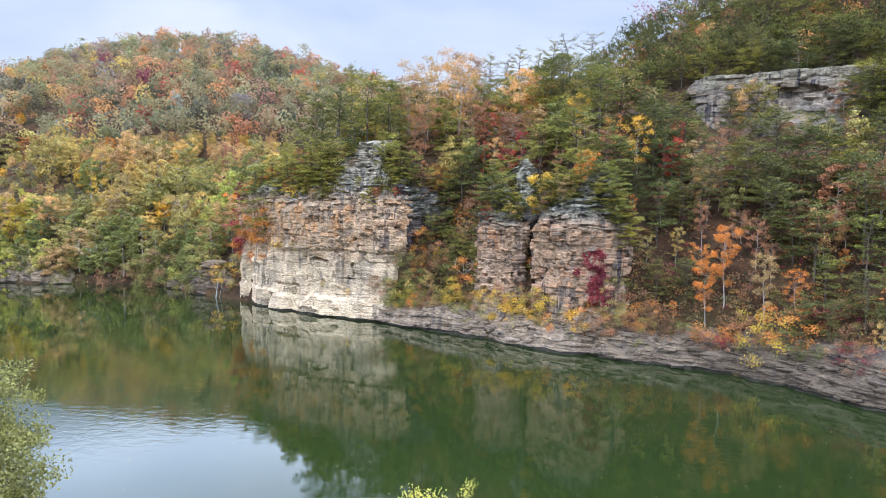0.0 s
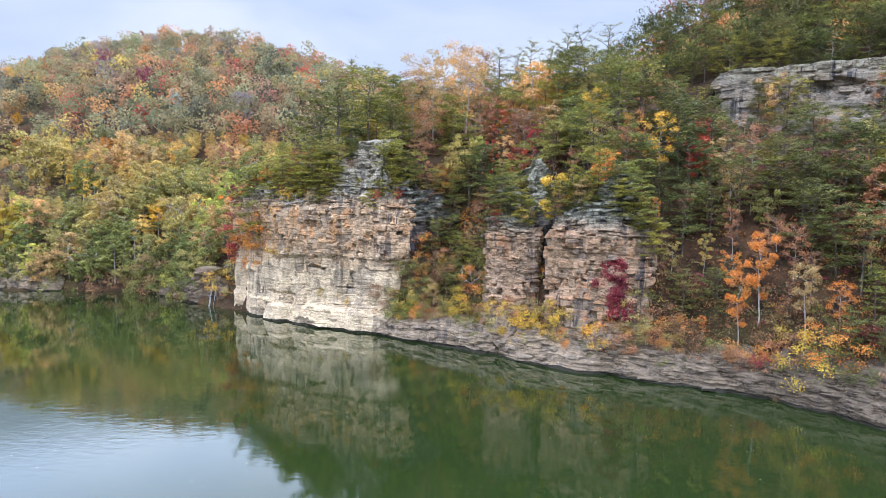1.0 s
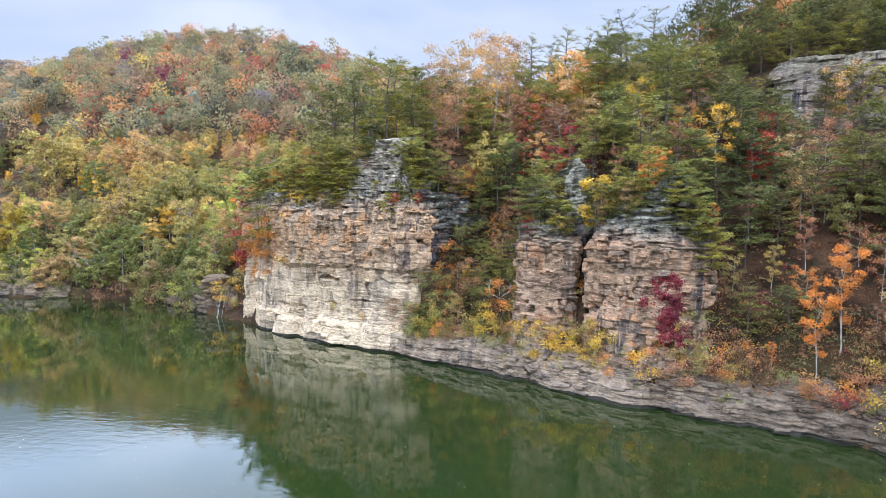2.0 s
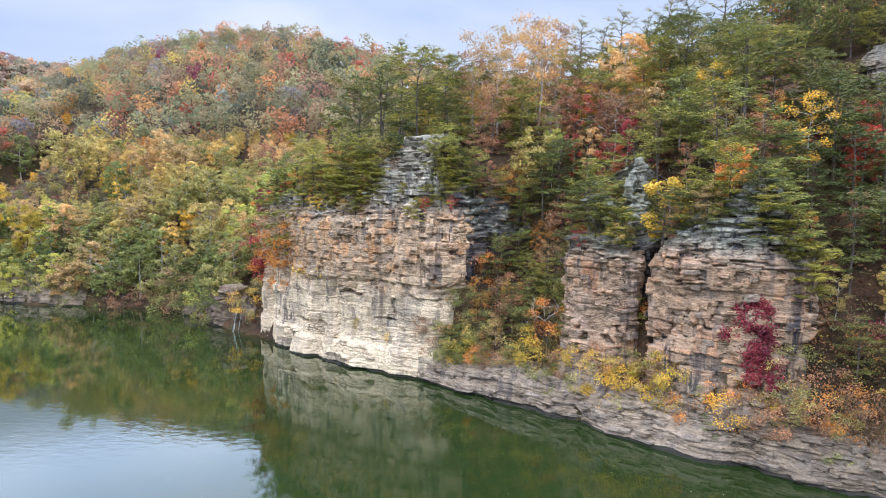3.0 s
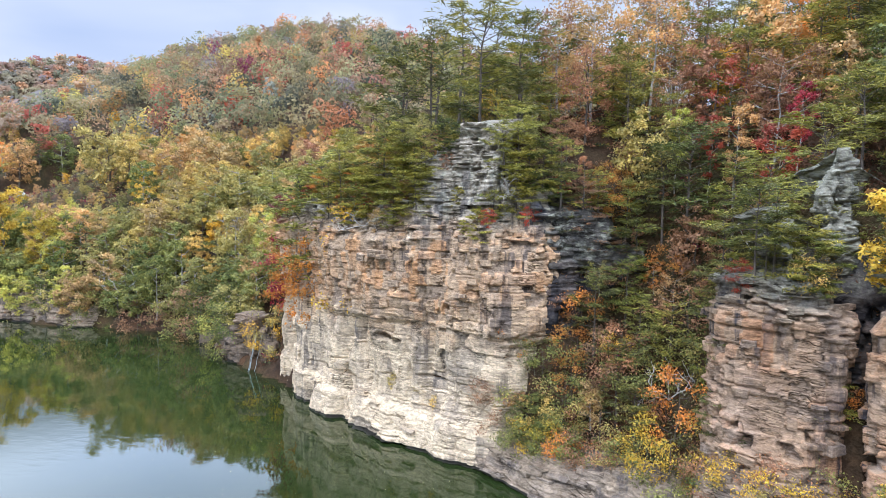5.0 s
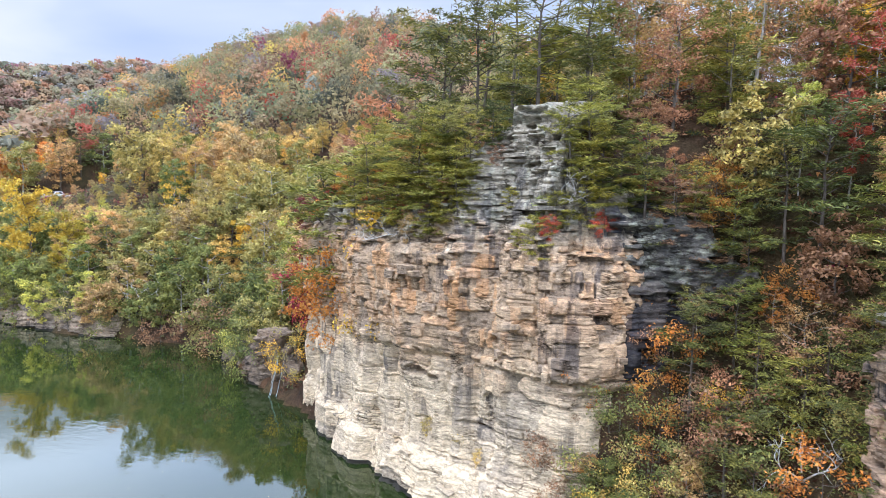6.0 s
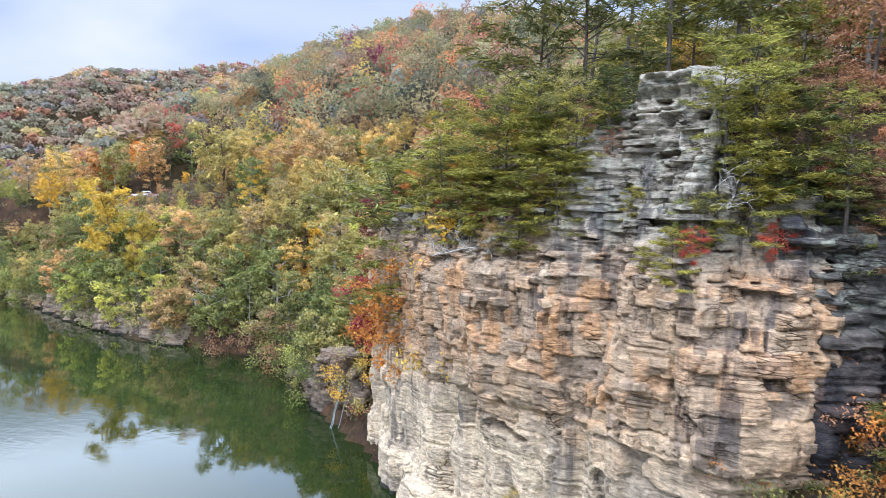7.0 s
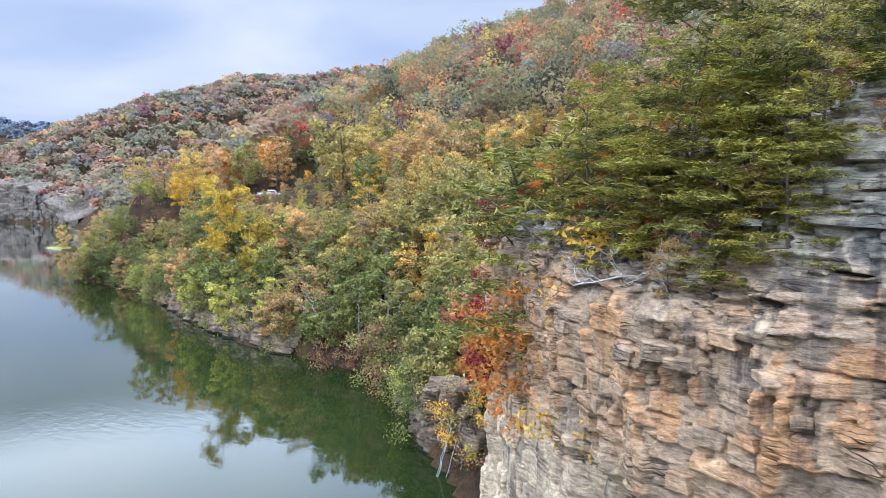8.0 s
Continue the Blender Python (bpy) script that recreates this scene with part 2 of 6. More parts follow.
def ground_material():
    m, t = material("leaf_litter")
    pos = place_coord(t)
    a = ramp(t, noise_tex(t, pos, 0.35, 5.0, 0.65), [(0.35, (0.032, 0.022, 0.016)), (0.5, (0.07, 0.043, 0.027)), (0.68, (0.12, 0.066, 0.036))]).outputs[0]
    b = ramp(t, noise_tex(t, pos, 0.09, 3.0), [(0.45, (0,) * 3), (0.62, (1,) * 3)]).outputs[0]
    c = mix(t, maths(t, "MULTIPLY", b, 0.5), a, (0.06, 0.065, 0.025))
    fine = noise_tex(t, pos, 5.0, 5.0, 0.7)
    c = mix(t, 1.0, c, ramp(t, fine, [(0.3, (0.55,) * 3), (0.7, (1.4,) * 3)]).outputs[0], "MULTIPLY")
    finish(t, c, 0.95, fine, 0.9, 0.3, spec=0.1)
    return m


def leaf_material(name, a, b, c=None, through=0.35):
    """Foliage: varies from leaf to leaf and from tree to tree."""
    m, t = material(name)
    geo = node(t, "ShaderNodeNewGeometry")
    rnd = geo.outputs["Random Per Island"]
    tree = node(t, "ShaderNodeObjectInfo").outputs["Random"]
    col = ramp(t, rnd, [(0.0, a), (0.55, b), (1.0, c or b)]).outputs[0]
    # dark cool to light warm clumps put crown shading into the leaf colour
    clump = noise_tex(t, geo.outputs["Position"], 0.55, 2.0)
    col = mix(t, 1.0, col, ramp(t, clump, [(0.32, (0.64, 0.68, 0.76)), (0.68, (1.26, 1.22, 1.08))]).outputs[0], "MULTIPLY")
    col = mix(t, 1.0, col, ramp(t, tree, [(0.0, (0.70, 0.80, 0.76)), (0.3, (0.98, 1.0, 0.94)), (0.7, (1.14, 1.08, 1.02)), (1.0, (1.30, 1.16, 1.02))]).outputs[0], "MULTIPLY")
    p = node(t, "ShaderNodeBsdfPrincipled", {"Base Color": col, "Roughness": 0.6, "Specular IOR Level": 0.25})
    tr = node(t, "ShaderNodeBsdfTranslucent", {"Color": col})
    mx = node(t, "ShaderNodeMixShader", {0: through, 1: p.outputs[0], 2: tr.outputs[0]})
    node(t, "ShaderNodeOutputMaterial", {0: mx.outputs[0]})
    return m


def woods_material(name):
    """Crowns of a far wood; each tree carries its own leaf colour, on far hills with haze mixed in."""
    m, t = material(name)
    col = node(t, "ShaderNodeAttribute", attribute_name="leaf").outputs["Color"]
    rnd = node(t, "ShaderNodeNewGeometry").outputs["Random Per Island"]
    col = mix(t, 1.0, col, ramp(t, rnd, [(0.0, (0.84, 0.85, 0.87)), (1.0, (1.16, 1.15, 1.12))]).outputs[0], "MULTIPLY")
    p = node(t, "ShaderNodeBsdfPrincipled", {"Base Color": col, "Roughness": 0.8, "Specular IOR Level": 0.05})
    tr = node(t, "ShaderNodeBsdfTranslucent", {"Color": col})
    node(t, "ShaderNodeOutputMaterial", {0: node(t, "ShaderNodeMixShader", {0: 0.42, 1: p.outputs[0], 2: tr.outputs[0]}).outputs[0]})
    return m


def bark_material(name, a, b):
    m, t = material(name)
    pos = place_coord(t, (3.0, 3.0, 0.8))
    n = noise_tex(t, pos, 2.0, 5.0, 0.65)
    finish(t, ramp(t, n, [(0.35, a), (0.65, b)]).outputs[0], 0.9, n, 0.6, 0.04, spec=0.15)
    return m


def water_material():
    m, t = material("green_river_water")
    pos = place_coord(t)
    big = noise_tex(t, pos, 0.02, 3.0)
    col = ramp(t, big, [(0.35, (0.0125, 0.024, 0.0058)), (0.65, (0.017, 0.029, 0.0078))]).outputs[0]
    rip = noise_tex(t, place_coord(t, (1.0, 1.7, 1.0)), 0.8, 4.0, 0.55, 0.4)
    slow = ramp(t, noise_tex(t, pos, 0.05, 3.0), [(0.42, (0.15,) * 3), (0.62, (1,) * 3)]).outputs[0]
    h = maths(t, "MULTIPLY", rip, slow)
    b = node(t, "ShaderNodeBump", {"Height": h, "Strength": 0.22, "Distance": 0.05}).outputs[0]
    body = node(t, "ShaderNodeBsdfDiffuse", {"Color": col})
    gloss = node(t, "ShaderNodeBsdfGlossy", {"Color": (0.96, 0.97, 0.96, 1), "Roughness": 0.03, "Normal": b})
    face = node(t, "ShaderNodeLayerWeight", {"Blend": 0.5}).outputs["Facing"]
    fac = maths(t, "MULTIPLY", maths(t, "POWER", face, 4.3), 1.35, clamp=True)
    node(t, "ShaderNodeOutputMaterial", {0: node(t, "ShaderNodeMixShader", {0: fac, 1: body.outputs[0], 2: gloss.outputs[0]}).outputs[0]})
    return m


M = {}
M["rock_a"] = rock_material("sandstone_tan", (0.60, 0.485, 0.335), (0.47, 0.34, 0.22), (0.50, 0.265, 0.12), (0.35, 0.315, 0.25), 10.0, 18.8, 0.66)
M["rock_b"] = rock_material("sandstone_stained", (0.29, 0.225, 0.165), (0.36, 0.25, 0.165), (0.42, 0.225, 0.12), (0.25, 0.245, 0.20), 6.0, 16.0, 0.95)
M["rock_c"] = rock_material("sandstone_grey", (0.22, 0.19, 0.155), (0.24, 0.215, 0.185), (0.27, 0.215, 0.15), (0.25, 0.22, 0.165), 30.0, 38.5, 0.95)
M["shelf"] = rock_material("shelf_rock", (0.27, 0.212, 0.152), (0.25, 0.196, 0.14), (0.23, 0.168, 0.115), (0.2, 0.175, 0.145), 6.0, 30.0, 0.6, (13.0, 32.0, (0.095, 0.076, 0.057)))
M["outcrop"] = rock_material("outcrop_rock", (0.19, 0.145, 0.105), (0.21, 0.155, 0.11), (0.24, 0.14, 0.085), (0.2, 0.17, 0.14), 6.0, 16.0, 0.8)
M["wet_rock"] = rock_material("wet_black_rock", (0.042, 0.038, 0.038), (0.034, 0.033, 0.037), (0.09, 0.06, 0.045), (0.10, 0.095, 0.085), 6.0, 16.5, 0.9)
M["ground"] = ground_material()
M["water"] = water_material()
M["bark"] = bark_material("grey_brown_bark", (0.06, 0.05, 0.042), (0.17, 0.145, 0.12))
M["pale_bark"] = bark_material("pale_bark", (0.22, 0.20, 0.17), (0.46, 0.44, 0.40))
LEAF = {
    "pine": leaf_material("pine_needles", (0.10, 0.115, 0.030), (0.235, 0.235, 0.056), (0.42, 0.39, 0.09), 0.26),
    "hemlock": leaf_material("dark_needles", (0.055, 0.070, 0.026), (0.13, 0.14, 0.044), (0.25, 0.245, 0.07), 0.24),
    # pine leaves lightened for the rim pines: their light is put in the colour
    "bright_pine": leaf_material("lit_pine_needles", (0.13, 0.14, 0.036), (0.31, 0.30, 0.068), (0.52, 0.47, 0.11), 0.28),
    "fore": leaf_material("olive_brown_leaves", (0.14, 0.14, 0.045), (0.30, 0.30, 0.10), (0.50, 0.50, 0.20), 0.4),
    "olive": leaf_material("olive_leaves", (0.20, 0.185, 0.07), (0.37, 0.325, 0.11), (0.52, 0.44, 0.16), 0.28),
    "green": leaf_material("green_leaves", (0.10, 0.125, 0.045), (0.205, 0.225, 0.068), (0.345, 0.34, 0.105), 0.26),
    "lime": leaf_material("lime_leaves", (0.271, 0.319, 0.0801), (0.496, 0.507, 0.12), (0.661, 0.625, 0.176), 0.42),
    "yellow": leaf_material("yellow_leaves", (0.46, 0.27, 0.0389), (0.7, 0.46, 0.0625), (0.8, 0.58, 0.118), 0.34),
    "gold": leaf_material("gold_olive_leaves", (0.36, 0.265, 0.088), (0.60, 0.435, 0.135), (0.74, 0.56, 0.21), 0.3),
    "copper": leaf_material("copper_leaves", (0.30, 0.185, 0.09), (0.54, 0.345, 0.16), (0.68, 0.485, 0.24), 0.28),
    "orange": leaf_material("orange_leaves", (0.44, 0.155, 0.0389), (0.66, 0.26, 0.059), (0.74, 0.36, 0.106), 0.34),
    "rust": leaf_material("rust_leaves", (0.2, 0.1, 0.0649), (0.36, 0.185, 0.106), (0.48, 0.27, 0.165), 0.3),
    "red": leaf_material("red_leaves", (0.42, 0.055, 0.0413), (0.62, 0.11, 0.0684), (0.72, 0.22, 0.142), 0.34),
    "crimson": leaf_material("crimson_leaves", (0.18, 0.022, 0.0378), (0.34, 0.04, 0.0649), (0.44, 0.085, 0.106), 0.3),
    "peach": leaf_material("pale_orange_leaves", (0.40, 0.24, 0.10), (0.58, 0.37, 0.16), (0.70, 0.48, 0.25), 0.3),
}
M["woods"] = woods_material("far_leaves")

# ---- the lie of the land ----
# water's edge of the cliff side, from upstream to downstream (x falls along it)
BANK = np.array([(260, -420), (130, -120), (82, -20), (62, 25), (52, 42), (46, 51.5), (41.6, 57.5), (39.3, 60.4), (36.6, 64.2), (32.4, 68.3), (29.5, 70.4), (25.6, 72.5), (20.0, 75.4), (15.3, 77.6),
                 (11.2, 80.4), (7.0, 83.3), (2.2, 86.7), (-3.6, 90.6), (-9.3, 93.6), (-16.3, 96.4), (-22.2, 99.6), (-27, 102.6), (-31.3, 105.6), (-37.6, 110.2), (-42, 113.2), (-46.6, 116.2),
                 (-51, 120.3), (-57, 125), (-63, 127.6), (-70, 127.2), (-77, 126.4), (-84, 126.2), (-92, 126.6), (-103, 128.6), (-113.8, 131.2), (-133, 136), (-147.4, 136.2), (-156.6, 132.2),
                 (-163, 138), (-170, 152), (-190, 160), (-218, 156.2), (-232, 154.4), (-234, 159), (-215, 176), (-260, 196), (-322, 197), (-359, 195), (-376, 186.5), (-480, 160), (-800, 120), (-3200, -200)], float)
NEAR = np.array([(200, -460), (95, -150), (58, -50), (36, 4), (18, 24), (0, 31), (-20, 31), (-50, 30), (-110, 34), (-200, 45), (-330, 60), (-520, 60), (-900, 10), (-3200, -400)], float)
LAND_A = np.concatenate([BANK, [(-3200, 4200), (3600, 4200), (3600, -420)]])
LAND_B = np.concatenate([NEAR, [(-3200, -3600), (200, -3600)]])


def inside(px, py, poly):
    res = np.zeros(px.shape, bool)
    for (x0, y0), (x1, y1) in zip(poly, np.roll(poly, -1, 0)):
        hit = ((y0 > py) != (y1 > py)) & (px < (x1 - x0) * (py - y0) / (y1 - y0 + 1e-12) + x0)
        res ^= hit
    return res


def edge_distance(px, py, line):
    """Distance to a polyline, and the x of the nearest point."""
    best = np.full(px.shape, 1e12)
    foot = np.zeros(px.shape)
    for (x0, y0), (x1, y1) in zip(line[:-1], line[1:]):
        dx, dy = x1 - x0, y1 - y0
        k = np.clip(((px - x0) * dx + (py - y0) * dy) / (dx * dx + dy * dy), 0, 1)
        qx, qy = x0 + k * dx, y0 + k * dy
        d = (px - qx) ** 2 + (py - qy) ** 2
        near = d < best
        best = np.where(near, d, best)
        foot = np.where(near, qx, foot)
    return np.sqrt(best), foot


PROFILE_D = (-60, -3, 0, 1.5, 4, 6.5, 10, 15, 20, 30, 45, 47, 70, 120)
PROFILES = [  # x of the water's edge, heights at those distances inland
    (-376, (-7, -3, 0, 4, 9, 13, 16, 17, 18, 19, 20, 20.2, 22, 30)),
    (-345, (-7, -3, 0, 2, 5, 7, 9, 12, 14, 16, 18, 18.3, 22, 30)),
    (-280, (-7, -2, 0, 0.6, 1.5, 3, 5, 7, 9, 12, 14, 14.3, 18, 30)),
    (-228, (-4, -1, 0, 0.5, 0.6, 0.7, 0.8, 0.9, 1, 2, 3, 3.2, 6, 10)),
    (-190, (-4, -1, 0, 0.5, 0.8, 1.2, 2, 3, 5, 8, 10, 10.2, 13, 15)),
    (-156, (-7, -2, 0, 0.7, 1.6, 3, 4.5, 6.5, 8.5, 11.5, 13, 13.2, 15, 17)),
    (-120, (-7, -2, 0, 1.6, 4, 6, 8.5, 12, 15, 18.2, 18.6, 18.7, 20, 25)),
    (-96, (-7, -2, 0, 1.8, 4, 6, 8.5, 12, 15.4, 18.2, 18.6, 18.7, 20, 25)),
    (-60, (-7, -2, 0, 0.8, 2.5, 4.5, 7.5, 11.5, 15, 18.5, 20, 20.3, 24, 30)),
    (-46, (-7, -2, 0, 1.5, 3.2, 5, 8, 13, 18, 22, 24, 24.2, 27, 31)),
    (-40, (-7, -2, 0, 0.8, 2.6, 6, 11, 17, 20.5, 23.5, 25, 25.2, 27, 30)),
    (-35, (-7, -2, -1, -0.5, 12, 18.5, 21, 23.5, 25.5, 27.5, 28.5, 28.5, 28, 28)),
    (-21, (-7, -2, -1, -0.5, 14.5, 20.6, 23.4, 26, 28, 29.5, 30, 29.9, 29, 27)),
    (-12, (-7, -2, -1, -0.5, 15, 22, 26.2, 28.5, 29.6, 30.6, 31.4, 31.3, 30, 27)),
    (-7, (-7, -2, 0, 1.2, 7.5, 15, 21.5, 26, 28.8, 31, 32, 31.8, 30, 27)),
    (-2, (-7, -2, 0, 1.8, 5, 9.5, 17.5, 24.5, 28.4, 31.5, 33, 32.8, 31, 27)),
    (3, (-7, -2, 0, 2.2, 5.2, 10, 17.5, 24, 28, 31.6, 33.6, 33.5, 32, 28)),
    (8, (-7, -2, 0, 2.9, 6, 15.5, 20, 24.5, 28, 32, 35, 34.9, 34, 30)),
    (18, (-7, -2, 0, 2.9, 6, 15.5, 19.5, 23, 26.4, 31, 36, 36.3, 40, 42)),
    (24, (-7, -2, 0, 1.6, 3.6, 6.2, 10.5, 16, 20.5, 25.5, 30.5, 38.5, 51, 55)),
    (38, (-7, -2, 0, 1.6, 3.4, 5.6, 9, 13.6, 17.8, 24, 30.5, 38.8, 54, 70)),
    (62, (-7, -2, 0, 1.6, 3.4, 6, 10, 15, 19, 25, 31, 38.8, 56, 80)),
]
HILLS = [  # ridge line x, y, height; fall per metre; rounding
    ([(-8, 205, 42), (-40, 230, 54), (-66, 252, 64), (-103, 290, 80), (-140, 309, 84), (-190, 335, 78), (-270, 380, 62)], 0.50, 14),
    ([(32, 152, 42), (52, 144, 56), (80, 134, 78), (120, 116, 100), (190, 70, 120), (300, -60, 130)], 1.25, 10),
    ([(-300, 560, 112), (-396, 474, 112), (-409, 415, 101), (-419, 370, 95), (-429, 338, 83), (-435, 307, 74), (-441, 272, 59), (-432, 244, 42), (-425, 233, 28)], 0.62, 20),
    ([(-1200, 760, 130), (-1316, 590, 112), (-1340, 520, 118), (-1370, 470, 118), (-1600, 300, 140)], 0.42, 60),
]
HILLS_NEAR = [([(300, -300, 110), (60, -230, 90), (-200, -190, 80), (-600, -160, 110), (-1500, -400, 150)], 0.5, 30)]


def ridge_height(px, py, line, fall, soft):
    out = np.full(px.shape, -50.0)
    for (x0, y0, h0), (x1, y1, h1) in zip(line[:-1], line[1:]):
        dx, dy = x1 - x0, y1 - y0
        k = np.clip(((px - x0) * dx + (py - y0) * dy) / (dx * dx + dy * dy), 0, 1)
        d = np.hypot(px - x0 - k * dx, py - y0 - k * dy)
        out = np.maximum(out, h0 + k * (h1 - h0) - fall * (np.sqrt(d * d + soft * soft) - soft))
    return out


ROAD = np.array([(-148, 151), (-143, 152), (-135, 157), (-129, 166), (-125, 177), (-124, 187)], float)


def land(px, py, rough=True):
    """Height of the ground at points of the plan."""
    px, py = np.asarray(px, float), np.asarray(py, float)
    ia, ib = inside(px, py, LAND_A), inside(px, py, LAND_B)
    da, fx = edge_distance(px, py, BANK)
    db, _ = edge_distance(px, py, NEAR)
    foot = fx
    sd = np.where(ia, da, -da)
    keys = np.array([k for k, _ in PROFILES], float)
    cols = np.array([np.interp(sd.ravel(), PROFILE_D, row) for _, row in PROFILES])
    fx = np.clip(fx.ravel(), keys[0], keys[-1] - 1e-6)
    i = np.clip(np.searchsorted(keys, fx, side="right") - 1, 0, len(keys) - 2)
    k = (fx - keys[i]) / (keys[i + 1] - keys[i])
    n = np.arange(len(fx))
    h = (cols[i, n] * (1 - k) + cols[i + 1, n] * k).reshape(px.shape)
    hills = np.full(px.shape, -50.0)
    for line, fall, soft in HILLS:
        hills = np.maximum(hills, ridge_height(px, py, line, fall, soft))
    # the upper cliff holds the hillside back
    k = np.clip((foot - 19) / 8, 0, 1)
    reach = np.clip((sd - 3) / 30, 0, 1) * (1 - k) + np.clip((sd - 58) / 25, 0, 1) * k
    top = np.logaddexp(h / 3, hills / 3) * 3
    h = np.where(ia, h + (np.maximum(top, h) - h) * reach, h)
    near = np.interp(db, (0, 3, 12, 40, 150), (0, 1.2, 4, 9, 16))
    for line, fall, soft in HILLS_NEAR:
        near = np.maximum(near, ridge_height(px, py, line, fall, soft))
    h = np.where(ib, near, np.where(ia, h, np.minimum(h, -0.2 - 0.25 * np.minimum(db, 20))))
    dr, _ = edge_distance(px, py, ROAD)
    k = np.clip((13 - dr) / 6, 0, 1)
    k = k * k * (3 - 2 * k) * ia
    h = h * (1 - k) + 18.2 * k
    if rough:
        w = (1 - k) * np.clip(np.where(ia, da, np.where(ib, db, 0)) / 6, 0, 1)
        h = h + w * (0.9 * fbm(px / 9, py / 9, 0, 3, 4) + np.clip(da / 60 - 1, 0, 3) * 2.2 * fbm(px / 50, py / 50, 0, 9, 3))
    return h


def spaced(lo, hi, step, reach_lo, reach_hi, grow=1.12):
    mid = list(np.arange(lo, hi + step * 0.5, step))
    a, s = [], step
    while (a[-1] if a else lo) > reach_lo:
        s *= grow
        a.append((a[-1] if a else lo) - s)
    b, s = [], step
    while (b[-1] if b else hi) < reach_hi:
        s *= grow
        b.append((b[-1] if b else hi) + s)
    return np.array(a[::-1] + mid + b)


gx, gy = spaced(-170, 75, 1.35, -3100, 3500), spaced(18.4, 175, 1.35, -3500, 4100)
GX, GY = np.meshgrid(gx, gy)
GZ = land(GX, GY)
me = raw_mesh("ground", np.stack([GX, GY, GZ], -1).reshape(-1, 3), grid_faces(len(gy), len(gx)), True, mats=[M["ground"]])
ground = tagged(new("ground", me), "hilly ground under brown autumn leaf litter and scrub", "ground", kind="structure")


def ground_at(x, y):
    """Height of the ground mesh by bilinear reading."""
    x, y = np.asarray(x, float), np.asarray(y, float)
    i, j = np.clip(np.searchsorted(gx, x) - 1, 0, len(gx) - 2), np.clip(np.searchsorted(gy, y) - 1, 0, len(gy) - 2)
    u, v = (x - gx[i]) / (gx[i + 1] - gx[i]), (y - gy[j]) / (gy[j + 1] - gy[j])
    return GZ[j, i] * (1 - u) * (1 - v) + GZ[j, i + 1] * u * (1 - v) + GZ[j + 1, i] * (1 - u) * v + GZ[j + 1, i + 1] * u * v


me = raw_mesh("river", [(-3050, -3000, 0), (3000, -3000, 0), (3000, 3000, 0), (-3050, 3000, 0)], [(0, 1, 2, 3)], mats=[M["water"]])
tagged(new("water", me), "calm murky green river with faint ripples and mirror reflections", "river", kind="structure")

# ---- rock ----


def smooth_line(pts, step):
    """A plan line of x, y and further columns resampled at even steps, corners eased."""
    p = np.asarray(pts, float)
    s = np.r_[0, np.cumsum(np.hypot(*np.diff(p[:, :2], axis=0).T))]
    n = max(2, int(s[-1] / step) + 1)
    q = np.linspace(0, s[-1], n)
    out = np.stack([np.interp(q, s, p[:, c]) for c in range(p.shape[1])], 1)
    k = max(1, int(0.9 / step))
    ker = np.ones(2 * k + 1) / (2 * k + 1)
    for c in range(p.shape[1]):
        pad = np.r_[np.full(k, out[0, c]), out[:, c], np.full(k, out[-1, c])]
        out[:, c] = np.convolve(pad, ker, "valid")
    return q, out


def beds(z, seed, thin, thick, z0=-4.0, z1=70.0):
    """Bed number and the distance to the nearer joint, as share of the bed, for heights z."""
    r = random.Random(seed)
    edges = [z0]
    while edges[-1] < z1:
        edges.append(edges[-1] + r.uniform(thin, thick) * (0.5 if r.random() < 0.35 else 1.0))
    edges = np.array(edges)
    i = np.clip(np.searchsorted(edges, z, side="right") - 1, 0, len(edges) - 2)
    return i, np.minimum(z - edges[i], edges[i + 1] - z), edges[i + 1] - edges[i]


